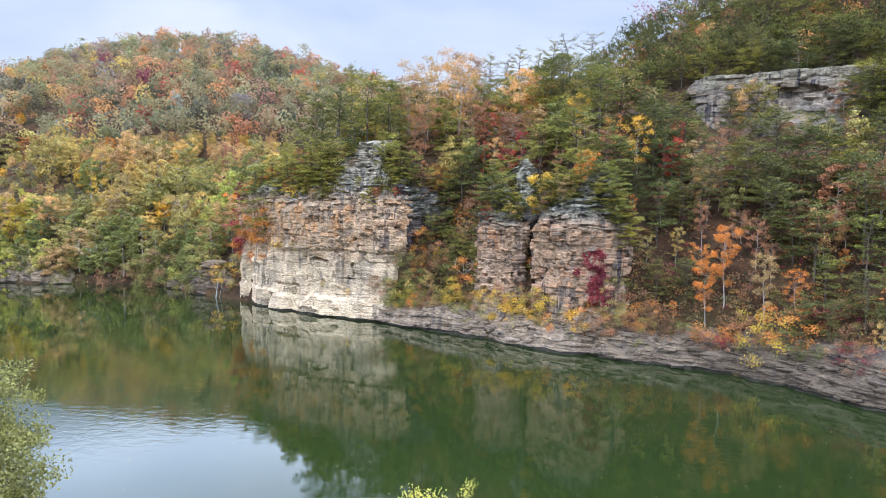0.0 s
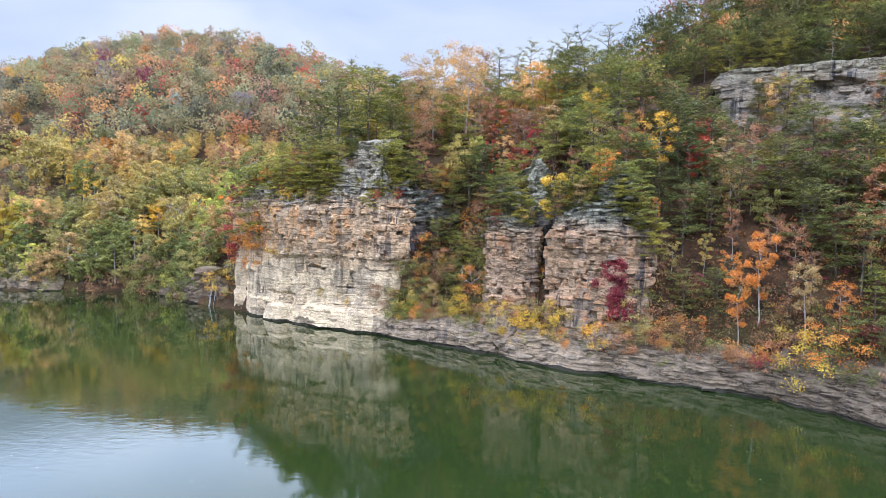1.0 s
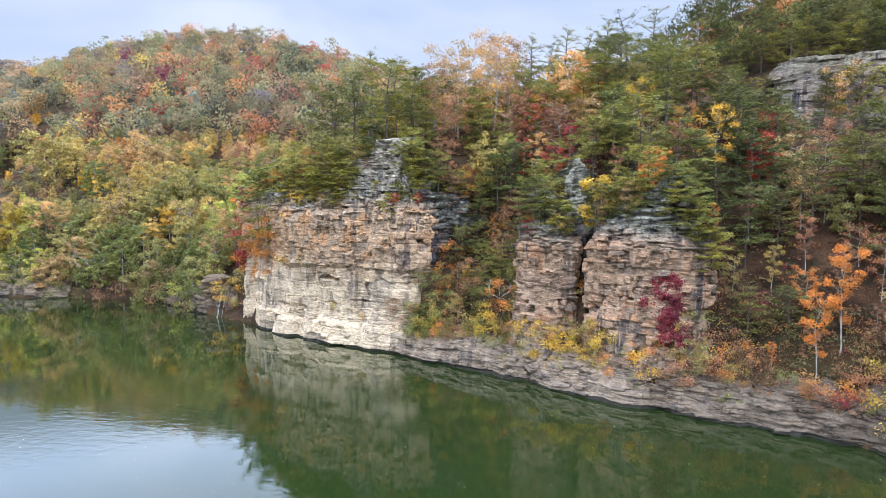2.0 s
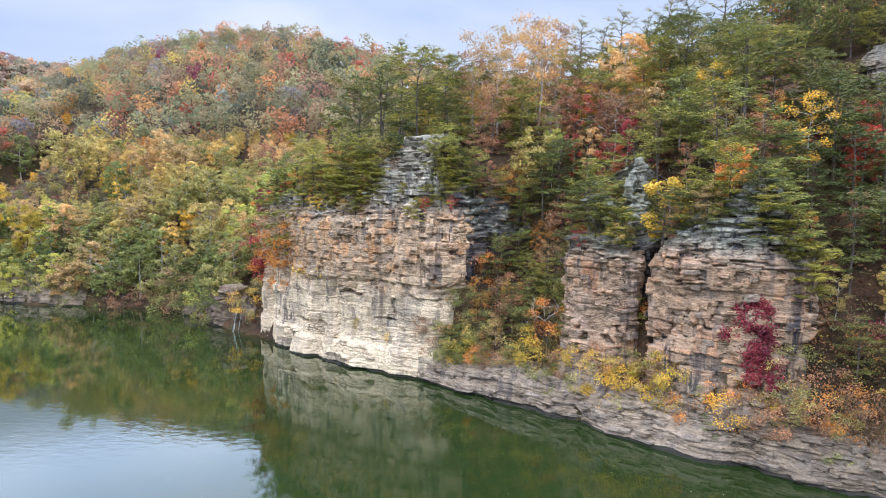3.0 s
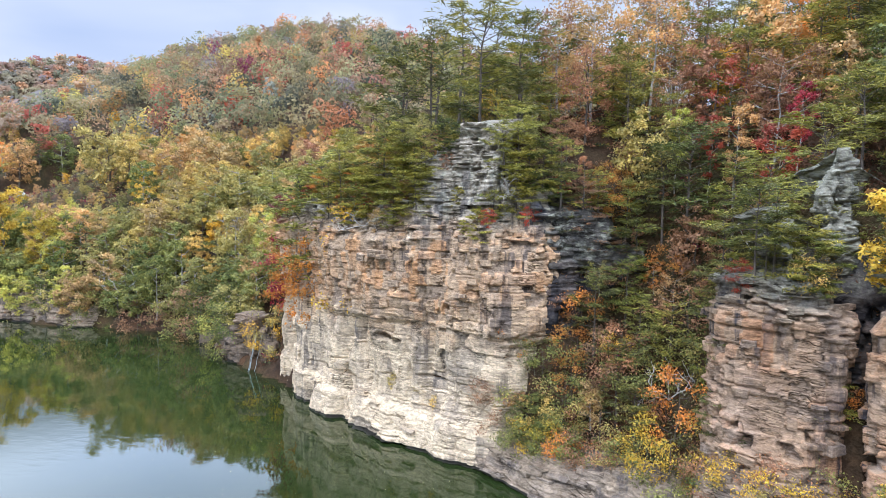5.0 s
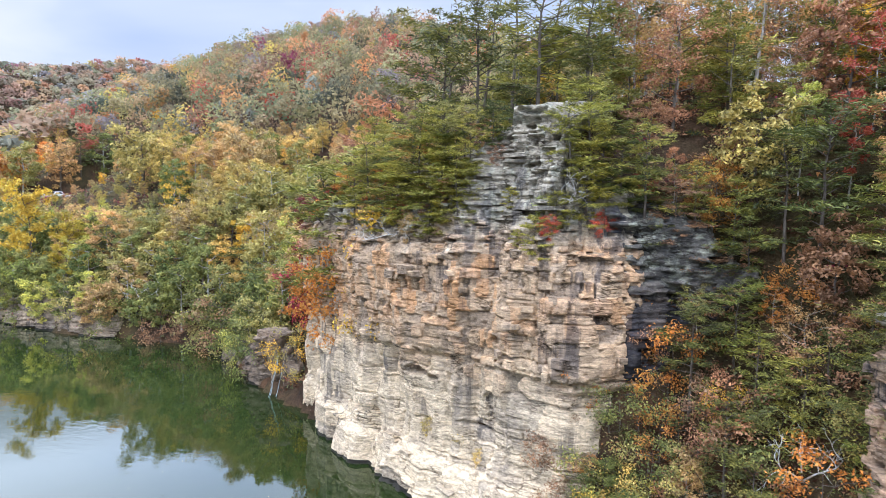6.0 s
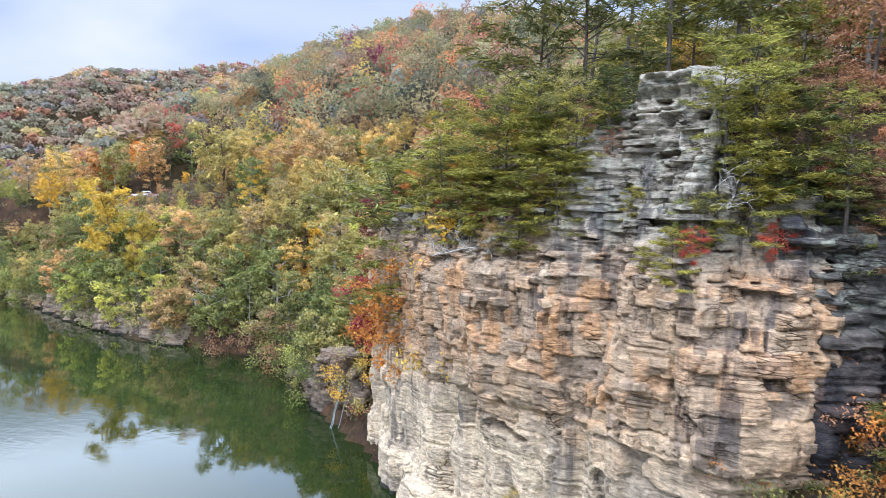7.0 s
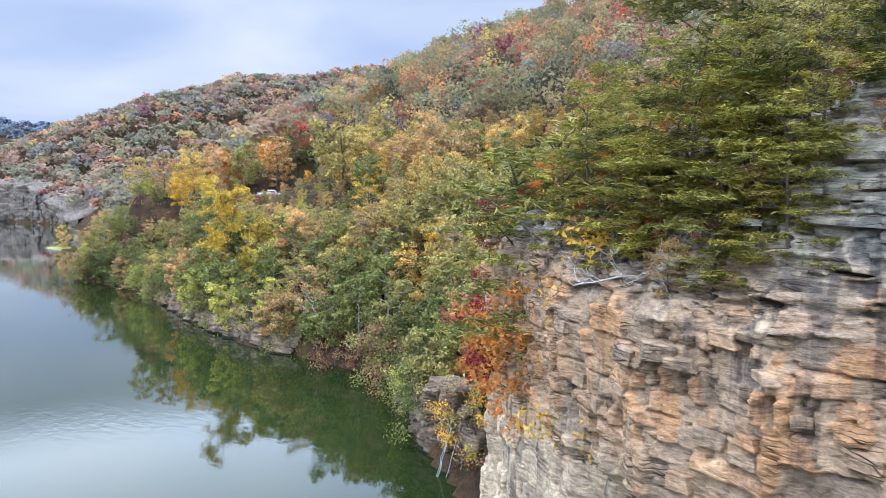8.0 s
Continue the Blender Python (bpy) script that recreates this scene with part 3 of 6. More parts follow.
def cliff(name, line, profile, material_, seed, zones, z0=-1.5, du=0.15, dz=0.1, bulge=0.9, over=6.0, rise=0.3, ends=1.2, hollows=(), **tags):
    """A layered rock face. line: x, y, top height along the water; profile: height, outward offset;
    zones: from height, least and most bed thickness, block width, relief. Beds and joints stand proud or recede.
    hollows: x, height, half width, half height, depth of holes and overhangs."""
    q, p = smooth_line(line, du)
    ztop = p[:, 2]
    t = np.gradient(p[:, :2], axis=0)
    t /= np.linalg.norm(t, axis=1)[:, None]
    out = np.stack([-t[:, 1], t[:, 0]], 1)
    zs = np.arange(z0, ztop.max(), dz)
    back = np.arange(1, int(over / 0.4) + 1) * 0.4
    nz = len(zs)
    rag = ztop + 0.5 * vnoise(q / 1.7, 3.3, 0, seed + 30) + 0.3 * vnoise(q / 0.6, 1.3, 0, seed + 31)
    zz = np.minimum(zs[:, None], rag[None])
    extra = np.maximum(zs[:, None] - rag[None], 0)
    uu = np.broadcast_to(q[None], zz.shape)
    pz, po = np.array(profile, float).T
    off = np.interp(zz + 0.7 * vnoise(uu / 5, 0, 0, seed), pz, po)
    # broad bulges and hollows, ribs and chimneys
    rib = fbm(uu / 2.1, zz / 11, 0, seed + 2, 4)
    big = bulge * (0.9 * fbm(uu / 7, zz / 6, 0, seed + 1, 3) + 0.9 * rib - 1.3 * np.clip(-rib - 0.15, 0, 1))
    warp = zz + 0.5 * fbm(uu / 7, zz / 8, 0, seed + 5, 3)
    zone_z = zz + 0.9 * fbm(uu / 4, zz / 9, 0, seed + 6, 3)
    step, tone = np.zeros(zz.shape), np.zeros(zz.shape)
    mask_h = np.clip(vnoise(uu / 3.1, zz / 0.9, 0, seed + 17) * 1.6 + 0.72, 0, 1)
    mask_v = np.clip(vnoise(uu / 1.7, zz / 2.4, 0, seed + 18) * 1.6 + 0.55, 0, 1)
    for k, (zf, thin, thick, width0, amp) in enumerate(zones):
        here = zone_z >= zf
        sd = seed + 40 * k
        # joints cut the face into buttresses, and each has its own run of beds
        cw = 1.6 * width0 + 2.2
        cx = uu + 0.35 * cw * vnoise(uu / cw, zz / 5, 0, sd + 21) + 0.5 * vnoise(uu / 1.5, zz / 1.2, 0, sd + 22)
        ch = np.floor(cx / cw)
        own = hash01(ch, ch * 0, ch * 0, sd + 23)
        high = np.floor(warp / 3.6 + own * 5)
        panel = hash01(ch, high, ch * 0, sd + 24)
        bi, edge, bt = beds(warp * (0.75 + 0.5 * own) + 1.3 * own, sd, thin, thick)
        bi = bi + 60 * (ch % 7)
        pair = hash01(np.floor(bi / 2), ch, ch * 0, sd + 25) < 0.4
        bi = np.where(pair, np.floor(bi / 2) * 2, bi)
        width = width0 * (0.35 + 1.5 * hash01(bi, bi * 0, bi * 0, sd + 7) ** 1.5)
        cu = uu + 1.7 * hash01(bi, bi * 0 + 3, bi * 0, sd + 8) * width0 + 0.3 * width0 * vnoise(uu / width0, zz / 0.8, 0, sd + 4)
        ci = np.floor(cu / width)
        cf = cu / width - ci
        br = hash01(bi, ci, ci * 0, sd + 11)
        dev = 2 * br - 1
        st = amp * (0.40 * dev + 1.15 * dev ** 3) + 1.7 * amp * (panel - 0.5) - 1.8 * amp * (br < 0.03)
        st = st - min(0.20, 0.3 * thick) * (mask_h > 0.62) * (edge < dz * 0.55) - 0.18 * (mask_v > 0.5) * (np.minimum(cf, 1 - cf) * width < du * 0.55)
        step, tone = np.where(here, st, step), np.where(here, br, tone)
    for fx0, fz0, fw, fh, deep in hollows:
        ragged = 0.5 * vnoise(uu / 0.5, zz / 0.4, 0, seed + 51)
        step = step - deep * np.clip(2.0 * (1.0 + ragged - ((p[None, :, 0] - fx0) / fw) ** 2 - ((zz - fz0) / fh) ** 2), 0, 1)
    fine = 0.07 * fbm(uu * 1.2, zz * 1.8, 0, seed + 9, 4)
    taper = np.clip(np.minimum(uu, q[-1] - uu) / 2.0, 0, 1)
    d = off + big + step + fine - (1 - taper) * ends
    # over the rim the rock climbs back in slabs
    ek = np.floor(extra / 0.55 + 0.4 * hash01(np.floor(uu / 1.9), uu * 0, uu * 0, seed + 33) * (extra > 0))
    ef = np.clip(extra / 0.55 - ek, 0, 1)
    d = d - 0.62 * (ek + np.clip((ef - 0.4) / 0.6, 0, 1)) * (extra > 0)
    zz = zz + 0.25 * (ek + np.clip(ef / 0.4, 0, 1)) * (extra > 0)
    x = p[None, :, 0] + out[None, :, 0] * d
    y = p[None, :, 1] + out[None, :, 1] * d
    # over the rim, inland
    bz = zz[-1][None] + back[:, None] * rise + 0.25 * fbm(q[None] / 1.5, back[:, None] / 1.5, 0, seed + 21, 3)
    bd = d[-1][None] - back[:, None]
    x = np.r_[x, p[None, :, 0] + out[None, :, 0] * bd]
    y = np.r_[y, p[None, :, 1] + out[None, :, 1] * bd]
    zz = np.r_[zz, bz]
    tone = np.r_[tone, np.full(bd.shape, 0.5)]
    me = raw_mesh(name, np.stack([x, y, zz], -1).reshape(-1, 3), grid_faces(*x.shape)[:, ::-1], False, {"block": tone.ravel()}, [material_])
    ob = tagged(new(name, me), **tags)
    return ob, x[:nz], y[:nz], zz[:nz]


ZONES_A = [(-9, 0.5, 1.3, 2.8, 0.10), (3.6, 0.5, 1.6, 1.8, 0.14), (10.4, 0.34, 1.3, 0.9, 0.22), (17.6, 0.11, 0.32, 1.1, 0.25)]
ZONES_B = [(-9, 0.4, 1.1, 1.3, 0.20), (8.5, 0.4, 1.0, 1.0, 0.24), (15.6, 0.15, 0.45, 2.2, 0.32)]
cliff_a, AX, AY, AZ = cliff("sandstone_cliff", [(-3.8, 98.6, 21), (-5.4, 97.0, 21.6), (-7.2, 95.9, 21.6), (-8.8, 95.5, 22.4), (-10.4, 95.4, 25.2), (-11.6, 95.8, 27.1), (-13.6, 96.6, 27.4), (-15.2, 97.3, 26.4), (-16.6, 97.9, 24.2),
                     (-18, 98.4, 23.2), (-21, 99.6, 22.2), (-25, 101.8, 21.6), (-28, 104.0, 22.0), (-31, 106.6, 20.8), (-34, 109.3, 19.8), (-36.6, 111.8, 18.2), (-37.2, 113.8, 17), (-35.5, 117, 17)],
                    [(-2, 1.0), (0, 0.8), (2.6, 0.5), (3.4, -0.2), (4.2, -0.3), (10.2, -0.35), (10.7, 0.1), (15, 0.15), (17.4, 0.3), (18.0, -0.1), (20, -1.0), (24, -2.2), (26, -3.2), (26.5, -2.9), (28, -3.0)],
                    M["rock_a"], 11, ZONES_A, du=0.125, dz=0.085, rise=0.12, hollows=[(-13.7, 12.3, 0.42, 0.3, 1.3), (-20.2, 8.9, 1.0, 0.38, 1.1), (-18.9, 8.6, 0.5, 0.25, 0.7), (-11.4, 13.6, 0.9, 0.3, 0.5), (-26.5, 4.2, 3.0, 0.35, 0.6),
                                                               (-16.2, 25.9, 1.1, 0.35, 1.0), (-10.0, 21.5, 0.4, 2.4, 0.8), (-8.9, 10.2, 1.6, 0.3, 0.5), (-15.5, 6.0, 1.6, 0.2, 0.4)], label="tall layered tan sandstone river cliff with dark streaks and grey cap", category="cliff", kind="structure")
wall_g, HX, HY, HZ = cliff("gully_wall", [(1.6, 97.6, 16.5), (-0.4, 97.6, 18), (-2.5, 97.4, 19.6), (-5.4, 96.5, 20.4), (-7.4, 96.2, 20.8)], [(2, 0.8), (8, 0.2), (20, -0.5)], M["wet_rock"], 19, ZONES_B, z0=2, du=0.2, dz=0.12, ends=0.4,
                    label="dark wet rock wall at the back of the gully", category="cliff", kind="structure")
cliff_b, BX, BY, BZ = cliff("sandstone_cliff", [(23.5, 81.5, 12.5), (22.6, 78.6, 16), (21.4, 78.0, 20.5), (20.0, 78.0, 22.4), (18, 78.8, 22.0), (16.6, 79.6, 19.8), (15, 80.6, 18.4), (13.4, 82.0, 17.4), (12.2, 83.6, 16.4), (11.9, 85.6, 16)],
                    [(-2, 1.2), (3, 0.9), (5, 0.3), (12, 0.1), (14.8, 0.5), (15.8, -0.1), (18.5, -1.0), (22.5, -1.8)], M["rock_b"], 23, ZONES_B, z0=1.0, over=2.2, rise=0.1,
                    label="weathered orange-tan sandstone cliff with a grey layered cap", category="cliff", kind="structure")
cliff_c, CX, CY, CZ = cliff("sandstone_cliff", [(12.0, 86.2, 15), (10.9, 84.9, 15.6), (8.6, 84.9, 16.6), (6.2, 86.4, 17.2), (4.6, 88.4, 16.6), (4.6, 91, 16)],
                    [(-2, 1.2), (4, 0.7), (6, 0.3), (12, 0), (14.6, 0.15), (17, -0.8)], M["rock_b"], 37, ZONES_B, z0=1.5, over=2.4, rise=0.3,
                    label="narrow dark-streaked sandstone cliff under pines", category="cliff", kind="structure")
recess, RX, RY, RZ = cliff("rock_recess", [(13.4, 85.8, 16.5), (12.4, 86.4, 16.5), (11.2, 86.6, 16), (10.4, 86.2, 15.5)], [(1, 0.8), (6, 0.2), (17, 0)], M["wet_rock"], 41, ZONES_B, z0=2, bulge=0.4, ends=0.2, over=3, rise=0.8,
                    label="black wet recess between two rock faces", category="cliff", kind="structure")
cliff_d, DX, DY, DZ = cliff("upper_cliff", [(69, 98.4, 37.5), (66.5, 99.6, 39.4), (64.2, 100.8, 40.0), (61, 103, 40.2), (57, 105.4, 40.4), (53, 107.6, 40.4), (49.5, 109.6, 39.4), (46, 111.4, 40.0), (43.4, 113.2, 40.0), (42.6, 114.6, 39.0), (42.2, 116.5, 37.5)],
                    [(26, 2.0), (31, 1.4), (32.6, 0.3), (38, 0.0), (41, -0.4)], M["rock_c"], 51, [(-9, 1.6, 4.2, 2.4, 0.20), (38.2, 0.5, 1.2, 2.6, 0.30)], z0=25, hollows=[(57, 36.0, 4.4, 2.1, 1.1), (49.5, 35.0, 1.6, 2.8, 0.8)], du=0.28, dz=0.2, bulge=0.55, over=2.4, rise=0.2,
                    label="grey sandstone cliff band high on the wooded hillside", category="cliff", kind="structure")
for line, top in (([(12.9, 90.6, 20.5), (12.4, 88.9, 23.6), (11.2, 87.6, 25.0), (10.3, 87.8, 23.4), (9.9, 89.4, 20.5)], 25), ([(9.0, 90.0, 18.5), (8.7, 88.9, 21.2), (8.2, 88.3, 21.8), (7.6, 88.9, 20.8), (7.4, 90.4, 18)], 22)):
    cliff("rock_pillar", line, [(14, 0.6), (19, 0.3), (top - 1, -0.2), (top + 1, -0.6)], M["rock_b"], 43 + top, [(-9, 0.2, 0.6, 1.4, 0.26)], z0=14, bulge=0.5, ends=0.3, over=1.4, rise=-0.5,
          label="pale grey weathered rock pillar among the pines", category="rock", kind="structure")
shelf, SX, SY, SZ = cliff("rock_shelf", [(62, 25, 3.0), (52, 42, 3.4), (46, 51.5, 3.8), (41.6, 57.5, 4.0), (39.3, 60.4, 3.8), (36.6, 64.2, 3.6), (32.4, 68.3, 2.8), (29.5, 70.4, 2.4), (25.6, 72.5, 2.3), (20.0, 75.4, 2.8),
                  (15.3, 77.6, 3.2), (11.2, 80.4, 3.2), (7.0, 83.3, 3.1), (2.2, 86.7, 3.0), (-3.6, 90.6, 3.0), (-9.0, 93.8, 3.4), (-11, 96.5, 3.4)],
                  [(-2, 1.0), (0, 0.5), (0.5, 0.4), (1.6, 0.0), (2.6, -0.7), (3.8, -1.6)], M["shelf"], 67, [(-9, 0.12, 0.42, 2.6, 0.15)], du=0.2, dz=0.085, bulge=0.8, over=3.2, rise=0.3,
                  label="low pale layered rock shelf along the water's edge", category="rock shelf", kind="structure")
outcrop, OX, OY, OZ = cliff("rock_outcrop", [(-38.6, 116.5, 3.5), (-39.6, 114.2, 4.2), (-42.2, 113.6, 4.6), (-43.4, 114.6, 6.4), (-45.4, 115.8, 6.2), (-47.0, 117.4, 4.2), (-49.5, 119.6, 3.0), (-52, 121.8, 1.8), (-56, 124.8, 1.0)],
                  [(-2, 0.6), (0, 0.4), (3, -0.2), (7, -1.6)], M["outcrop"], 71, [(-9, 0.3, 0.9, 0.9, 0.34)], bulge=1.3, over=2.4, rise=0.1,
                  label="low broken rock outcrop at the wooded water's edge", category="rock outcrop", kind="structure")
bank_l, LX, LY, LZ = cliff("rock_bank", [(-76, 126.8, 0.8), (-83, 126.6, 2.4), (-92, 127.0, 4.4), (-103, 129, 3.8), (-113, 131.4, 3.0), (-122, 133.8, 1.6), (-134, 136.6, 1.0)],
                  [(-2, 0.8), (0, 0.4), (3, -0.5), (5, -1.5)], M["shelf"], 83, [(-9, 0.3, 0.9, 2.0, 0.28)], du=0.25, dz=0.14, over=3, rise=0.5,
                  label="pale eroded rock bank at the foot of the woods", category="rock bank", kind="structure")
bluff, FX, FY, FZ = cliff("far_bluff", [(-318, 198, 3), (-335, 197.5, 8), (-352, 196, 14), (-365, 192.5, 18), (-378, 186.5, 19), (-410, 178.5, 18), (-450, 168.5, 15)],
                  [(-2, 2.0), (0, 1.2), (10, 0), (19, -2)], M["rock_c"], 91, [(-9, 1.0, 3.0, 5.0, 0.8)], du=0.7, dz=0.5, bulge=2.0, over=6, rise=0.4,
                  label="distant pale cliff across the river bend", category="cliff", kind="structure")

# ---- trees ----


def pine_meshes(seed, h, bare=0.35, spread=0.26, tufts=6, per=15, size=0.6, branches=44):
    """Trunk and crown of a pine with flat layered sprays."""
    r = np.random.RandomState(seed)
    n = 9
    zt = np.linspace(0, 1, n)
    lean = r.uniform(-0.06, 0.06, 2) * h
    wob = np.cumsum(r.normal(0, 0.012 * h, (n, 2)), 0)
    trunk = np.c_[lean[0] * zt ** 2 + wob[:, 0] * zt, lean[1] * zt ** 2 + wob[:, 1] * zt, zt * h - 0.4 * (zt == 0), (0.016 * h) * (1 - 0.88 * zt)]
    paths, cs, al = [trunk], [], []
    for b in range(branches):
        f = bare + (1 - bare) * (b + r.uniform(0, 1)) / branches
        base = np.array([np.interp(f, zt, trunk[:, i]) for i in range(3)])
        g = (f - bare) / (1 - bare)
        length = spread * h * (0.30 + 0.85 * np.sqrt(max(0.0, 1 - (1.55 * g - 0.55) ** 2))) * r.choice([0.35, 0.6, 0.85, 1.0, 1.2])
        az = b * 2.399 + r.normal(0, 0.5)
        out = np.array([np.cos(az), np.sin(az), 0])
        k = np.linspace(0, 1, 3)
        pitch = r.uniform(-0.2, 0.6) + 0.6 * g
        pts = base + out * (k * length)[:, None] + np.c_[k * 0, k * 0, pitch * length * k - 0.18 * length * k ** 2]
        paths.append(np.c_[pts, 0.004 * h * (1 - 0.8 * k)])
        side = np.array([-out[1], out[0], 0])
        m = max(3, int(tufts * length / (0.22 * h) + 0.5))
        kk = r.uniform(0.3, 1.08, m) ** 0.75
        tip = base + out * (kk * length)[:, None] + np.c_[kk * 0, kk * 0, pitch * length * kk - 0.18 * length * kk ** 2]
        tip = tip + side * (r.normal(0, 0.26, m) * length * kk)[:, None]
        cs.append(tip)
        al.append(np.repeat(out[None], m, 0))
    c, a = np.concatenate(cs), np.concatenate(al)
    tv, tf = tubes(paths[:1], 6)
    bv, bf = tubes(paths[1:], 3)
    tv, tf = np.r_[tv, bv], np.r_[tf, bf + len(tv)]
    N = len(c)
    cc = np.repeat(c, per, 0) + r.normal(0, 1, (N * per, 3)) * np.array([0.50, 0.50, 0.17]) * size
    aa = np.repeat(a, per, 0) * 0.8 + r.normal(0, 0.75, (N * per, 3)) * np.array([1, 1, 0.4])
    nn = np.array([0, 0, 1.0]) + r.normal(0, 0.5, (N * per, 3))
    cv, cf = cards(cc, nn, aa, size * r.uniform(0.7, 1.4, N * per), size * r.uniform(0.14, 0.30, N * per), True)
    return tv, tf, cv, cf


def broad_meshes(seed, h, w=0.5, low=0.3, clumps=46, per=56, leaf=0.34, airy=1.0, limbs=11, narrow=False, girth=1.0):
    """Trunk with limbs, and crown of leaves gathered in uneven clumps."""
    r = np.random.RandomState(seed)
    n = 8
    zt = np.linspace(0, 1, n)
    wob = np.cumsum(r.normal(0, 0.012 * h, (n, 2)), 0)
    trunk = np.c_[wob[:, 0], wob[:, 1], zt * h * 0.86 - 0.5 * (zt == 0), 0.018 * h * girth * (1 - 0.9 * zt)]
    paths = [trunk]
    R = w * h * 0.5
    cz, rz = h * (low + 1) * 0.5, h * (1 - low) * 0.52
    ends = []
    for b in range(limbs):
        f = low * 0.75 + (0.92 - low * 0.75) * (b + r.uniform(0, 0.8)) / limbs
        base = np.array([np.interp(f, zt * 0.86, trunk[:, i]) for i in range(3)])
        az = b * 2.399 + r.normal(0, 0.4)
        g = (f * h - cz) / rz
        L = R * np.sqrt(max(0.12, 1 - 0.75 * g * g)) * r.uniform(0.7, 1.05)
        upw = r.uniform(0.35, 0.9) * (0.6 if not narrow else 1.6)
        k = np.linspace(0, 1, 5)
        curve = base + np.c_[np.cos(az) * k * L, np.sin(az) * k * L, upw * L * k ** 1.3] + np.cumsum(r.normal(0, 0.025 * L, (5, 3)), 0)
        paths.append(np.c_[curve, 0.0075 * h * girth * (1 - 0.85 * k)])
        ends.append(curve[-1])
        for s in range(2):
            st = curve[2 + s]
            d = np.array([np.cos(az + r.uniform(-1.1, 1.1)), np.sin(az + r.uniform(-1.1, 1.1)), r.uniform(0.1, 0.9)]) * L * 0.45
            kk = np.linspace(0, 1, 2)[:, None]
            tw = st + d * kk
            paths.append(np.c_[tw, 0.0032 * h * (1 - 0.8 * kk[:, 0])])
            ends.append(tw[-1])
    ends = np.array(ends)
    m = clumps - len(ends) if clumps > len(ends) else 0
    dirs = unit(r.normal(0, 1, (m, 3)))
    rad = r.uniform(0.45, 1.0, m) ** 0.6 * (1 + 0.18 * np.sin(3 * np.arctan2(dirs[:, 1], dirs[:, 0]) + seed) + 0.12 * r.normal(0, 1, m))
    taper = 1 - 0.35 * np.clip(dirs[:, 2], 0, 1) if not narrow else 1 - 0.6 * np.clip(dirs[:, 2], 0, 1)
    more = np.c_[dirs[:, 0] * R * rad * taper, dirs[:, 1] * R * rad * taper, cz + dirs[:, 2] * rz * rad]
    c = np.concatenate([ends, more])[:clumps]
    c[:, :2] += np.array([np.interp(c[:, 2], trunk[:, 2], trunk[:, i]) for i in range(2)]).T * 0.6
    N = len(c)
    cr = R * r.uniform(0.16, 0.34, N) * airy
    pern = np.maximum(6, (per * (cr / cr.mean()) ** 1.3).astype(int))
    ix = np.repeat(np.arange(N), pern)
    off = r.normal(0, 1, (len(ix), 3)) * np.array([0.62, 0.62, 0.42])
    off *= np.minimum(1, 1.2 / (np.linalg.norm(off, axis=1) + 1e-9))[:, None]
    cc = c[ix] + off * cr[ix][:, None]
    whole = unit((c - np.array([0, 0, cz])) / np.array([R, R, rz]))[ix]
    nn = unit(off) * 0.7 + whole * 0.7 + np.array([0, 0, 0.45]) + r.normal(0, 0.45, off.shape)
    cv, cf = cards(cc, nn, r.normal(0, 1, off.shape), leaf * r.uniform(0.6, 1.3, len(ix)), leaf * r.uniform(0.55, 1.05, len(ix)), leaf != 0.22)
    tv, tf = tubes(paths[:1], 6)
    bv, bf = tubes(paths[1:], 3)
    return np.r_[tv, bv], np.r_[tf, bf + len(tv)], cv, cf


PROTO = {}
PALETTE = {"olive": (0.33, 0.28, 0.13), "green": (0.215, 0.22, 0.11), "dark": (0.085, 0.105, 0.06), "orange": (0.60, 0.29, 0.11), "rust": (0.38, 0.205, 0.115), "red": (0.52, 0.13, 0.08),
           "crimson": (0.28, 0.05, 0.09), "yellow": (0.56, 0.40, 0.10), "peach": (0.46, 0.29, 0.15), "grey": (0.27, 0.25, 0.22), "litter": (0.12, 0.062, 0.04),
           "needle": (0.15, 0.152, 0.052), "needle_dark": (0.07, 0.082, 0.032)}


def prototype(key, maker, bark, *args, **kw):
    tv, tf, cv, cf = maker(*args, **kw)
    a = raw_mesh(key + "_trunk", tv, tf, True, mats=[bark])
    b = raw_mesh(key + "_crown", cv, cf, False, mats=[None])
    PROTO[key] = (a, b, float(cv[:, 2].max()), len(tf) * 2 + len(cf) * (cf.shape[1] - 2))


for i, (h, bare, sp) in enumerate([(10, 0.28, 0.27), (11, 0.42, 0.24), (8.5, 0.10, 0.33), (9.5, 0.20, 0.30)]):
    prototype("pine%d" % i, pine_meshes, M["bark"], 100 + i, h, bare, sp, 7, 12, 0.55, 32)
for i, (h, bare, sp) in enumerate([(9.0, 0.14, 0.23), (10.5, 0.36, 0.23), (6.5, 0.08, 0.28)]):
    prototype("near_pine%d" % i, pine_meshes, M["bark"], 130 + i, h, bare, sp, 10, 12, 0.44, 34)
for i, (h, bare, sp) in enumerate([(14, 0.52, 0.15), (13, 0.42, 0.17)]):
    prototype("tall_pine%d" % i, pine_meshes, M["bark"], 145 + i, h, bare, sp, 5, 12, 0.42, 26)
for i, (h, w, low) in enumerate([(11, 0.66, 0.18), (12, 0.54, 0.24), (9, 0.78, 0.12), (13, 0.56, 0.08)]):
    prototype("broad%d" % i, broad_meshes, M["pale_bark" if i % 2 else "bark"], 160 + i, h, w, low, 84, 36, 0.47, 0.66)
for i, (h, w, low) in enumerate([(10, 0.55, 0.25), (11, 0.5, 0.3)]):
    prototype("sparse%d" % i, broad_meshes, M["pale_bark"], 190 + i, h, w, low, 50, 44, 0.24, 0.85, 14, False, 0.6)
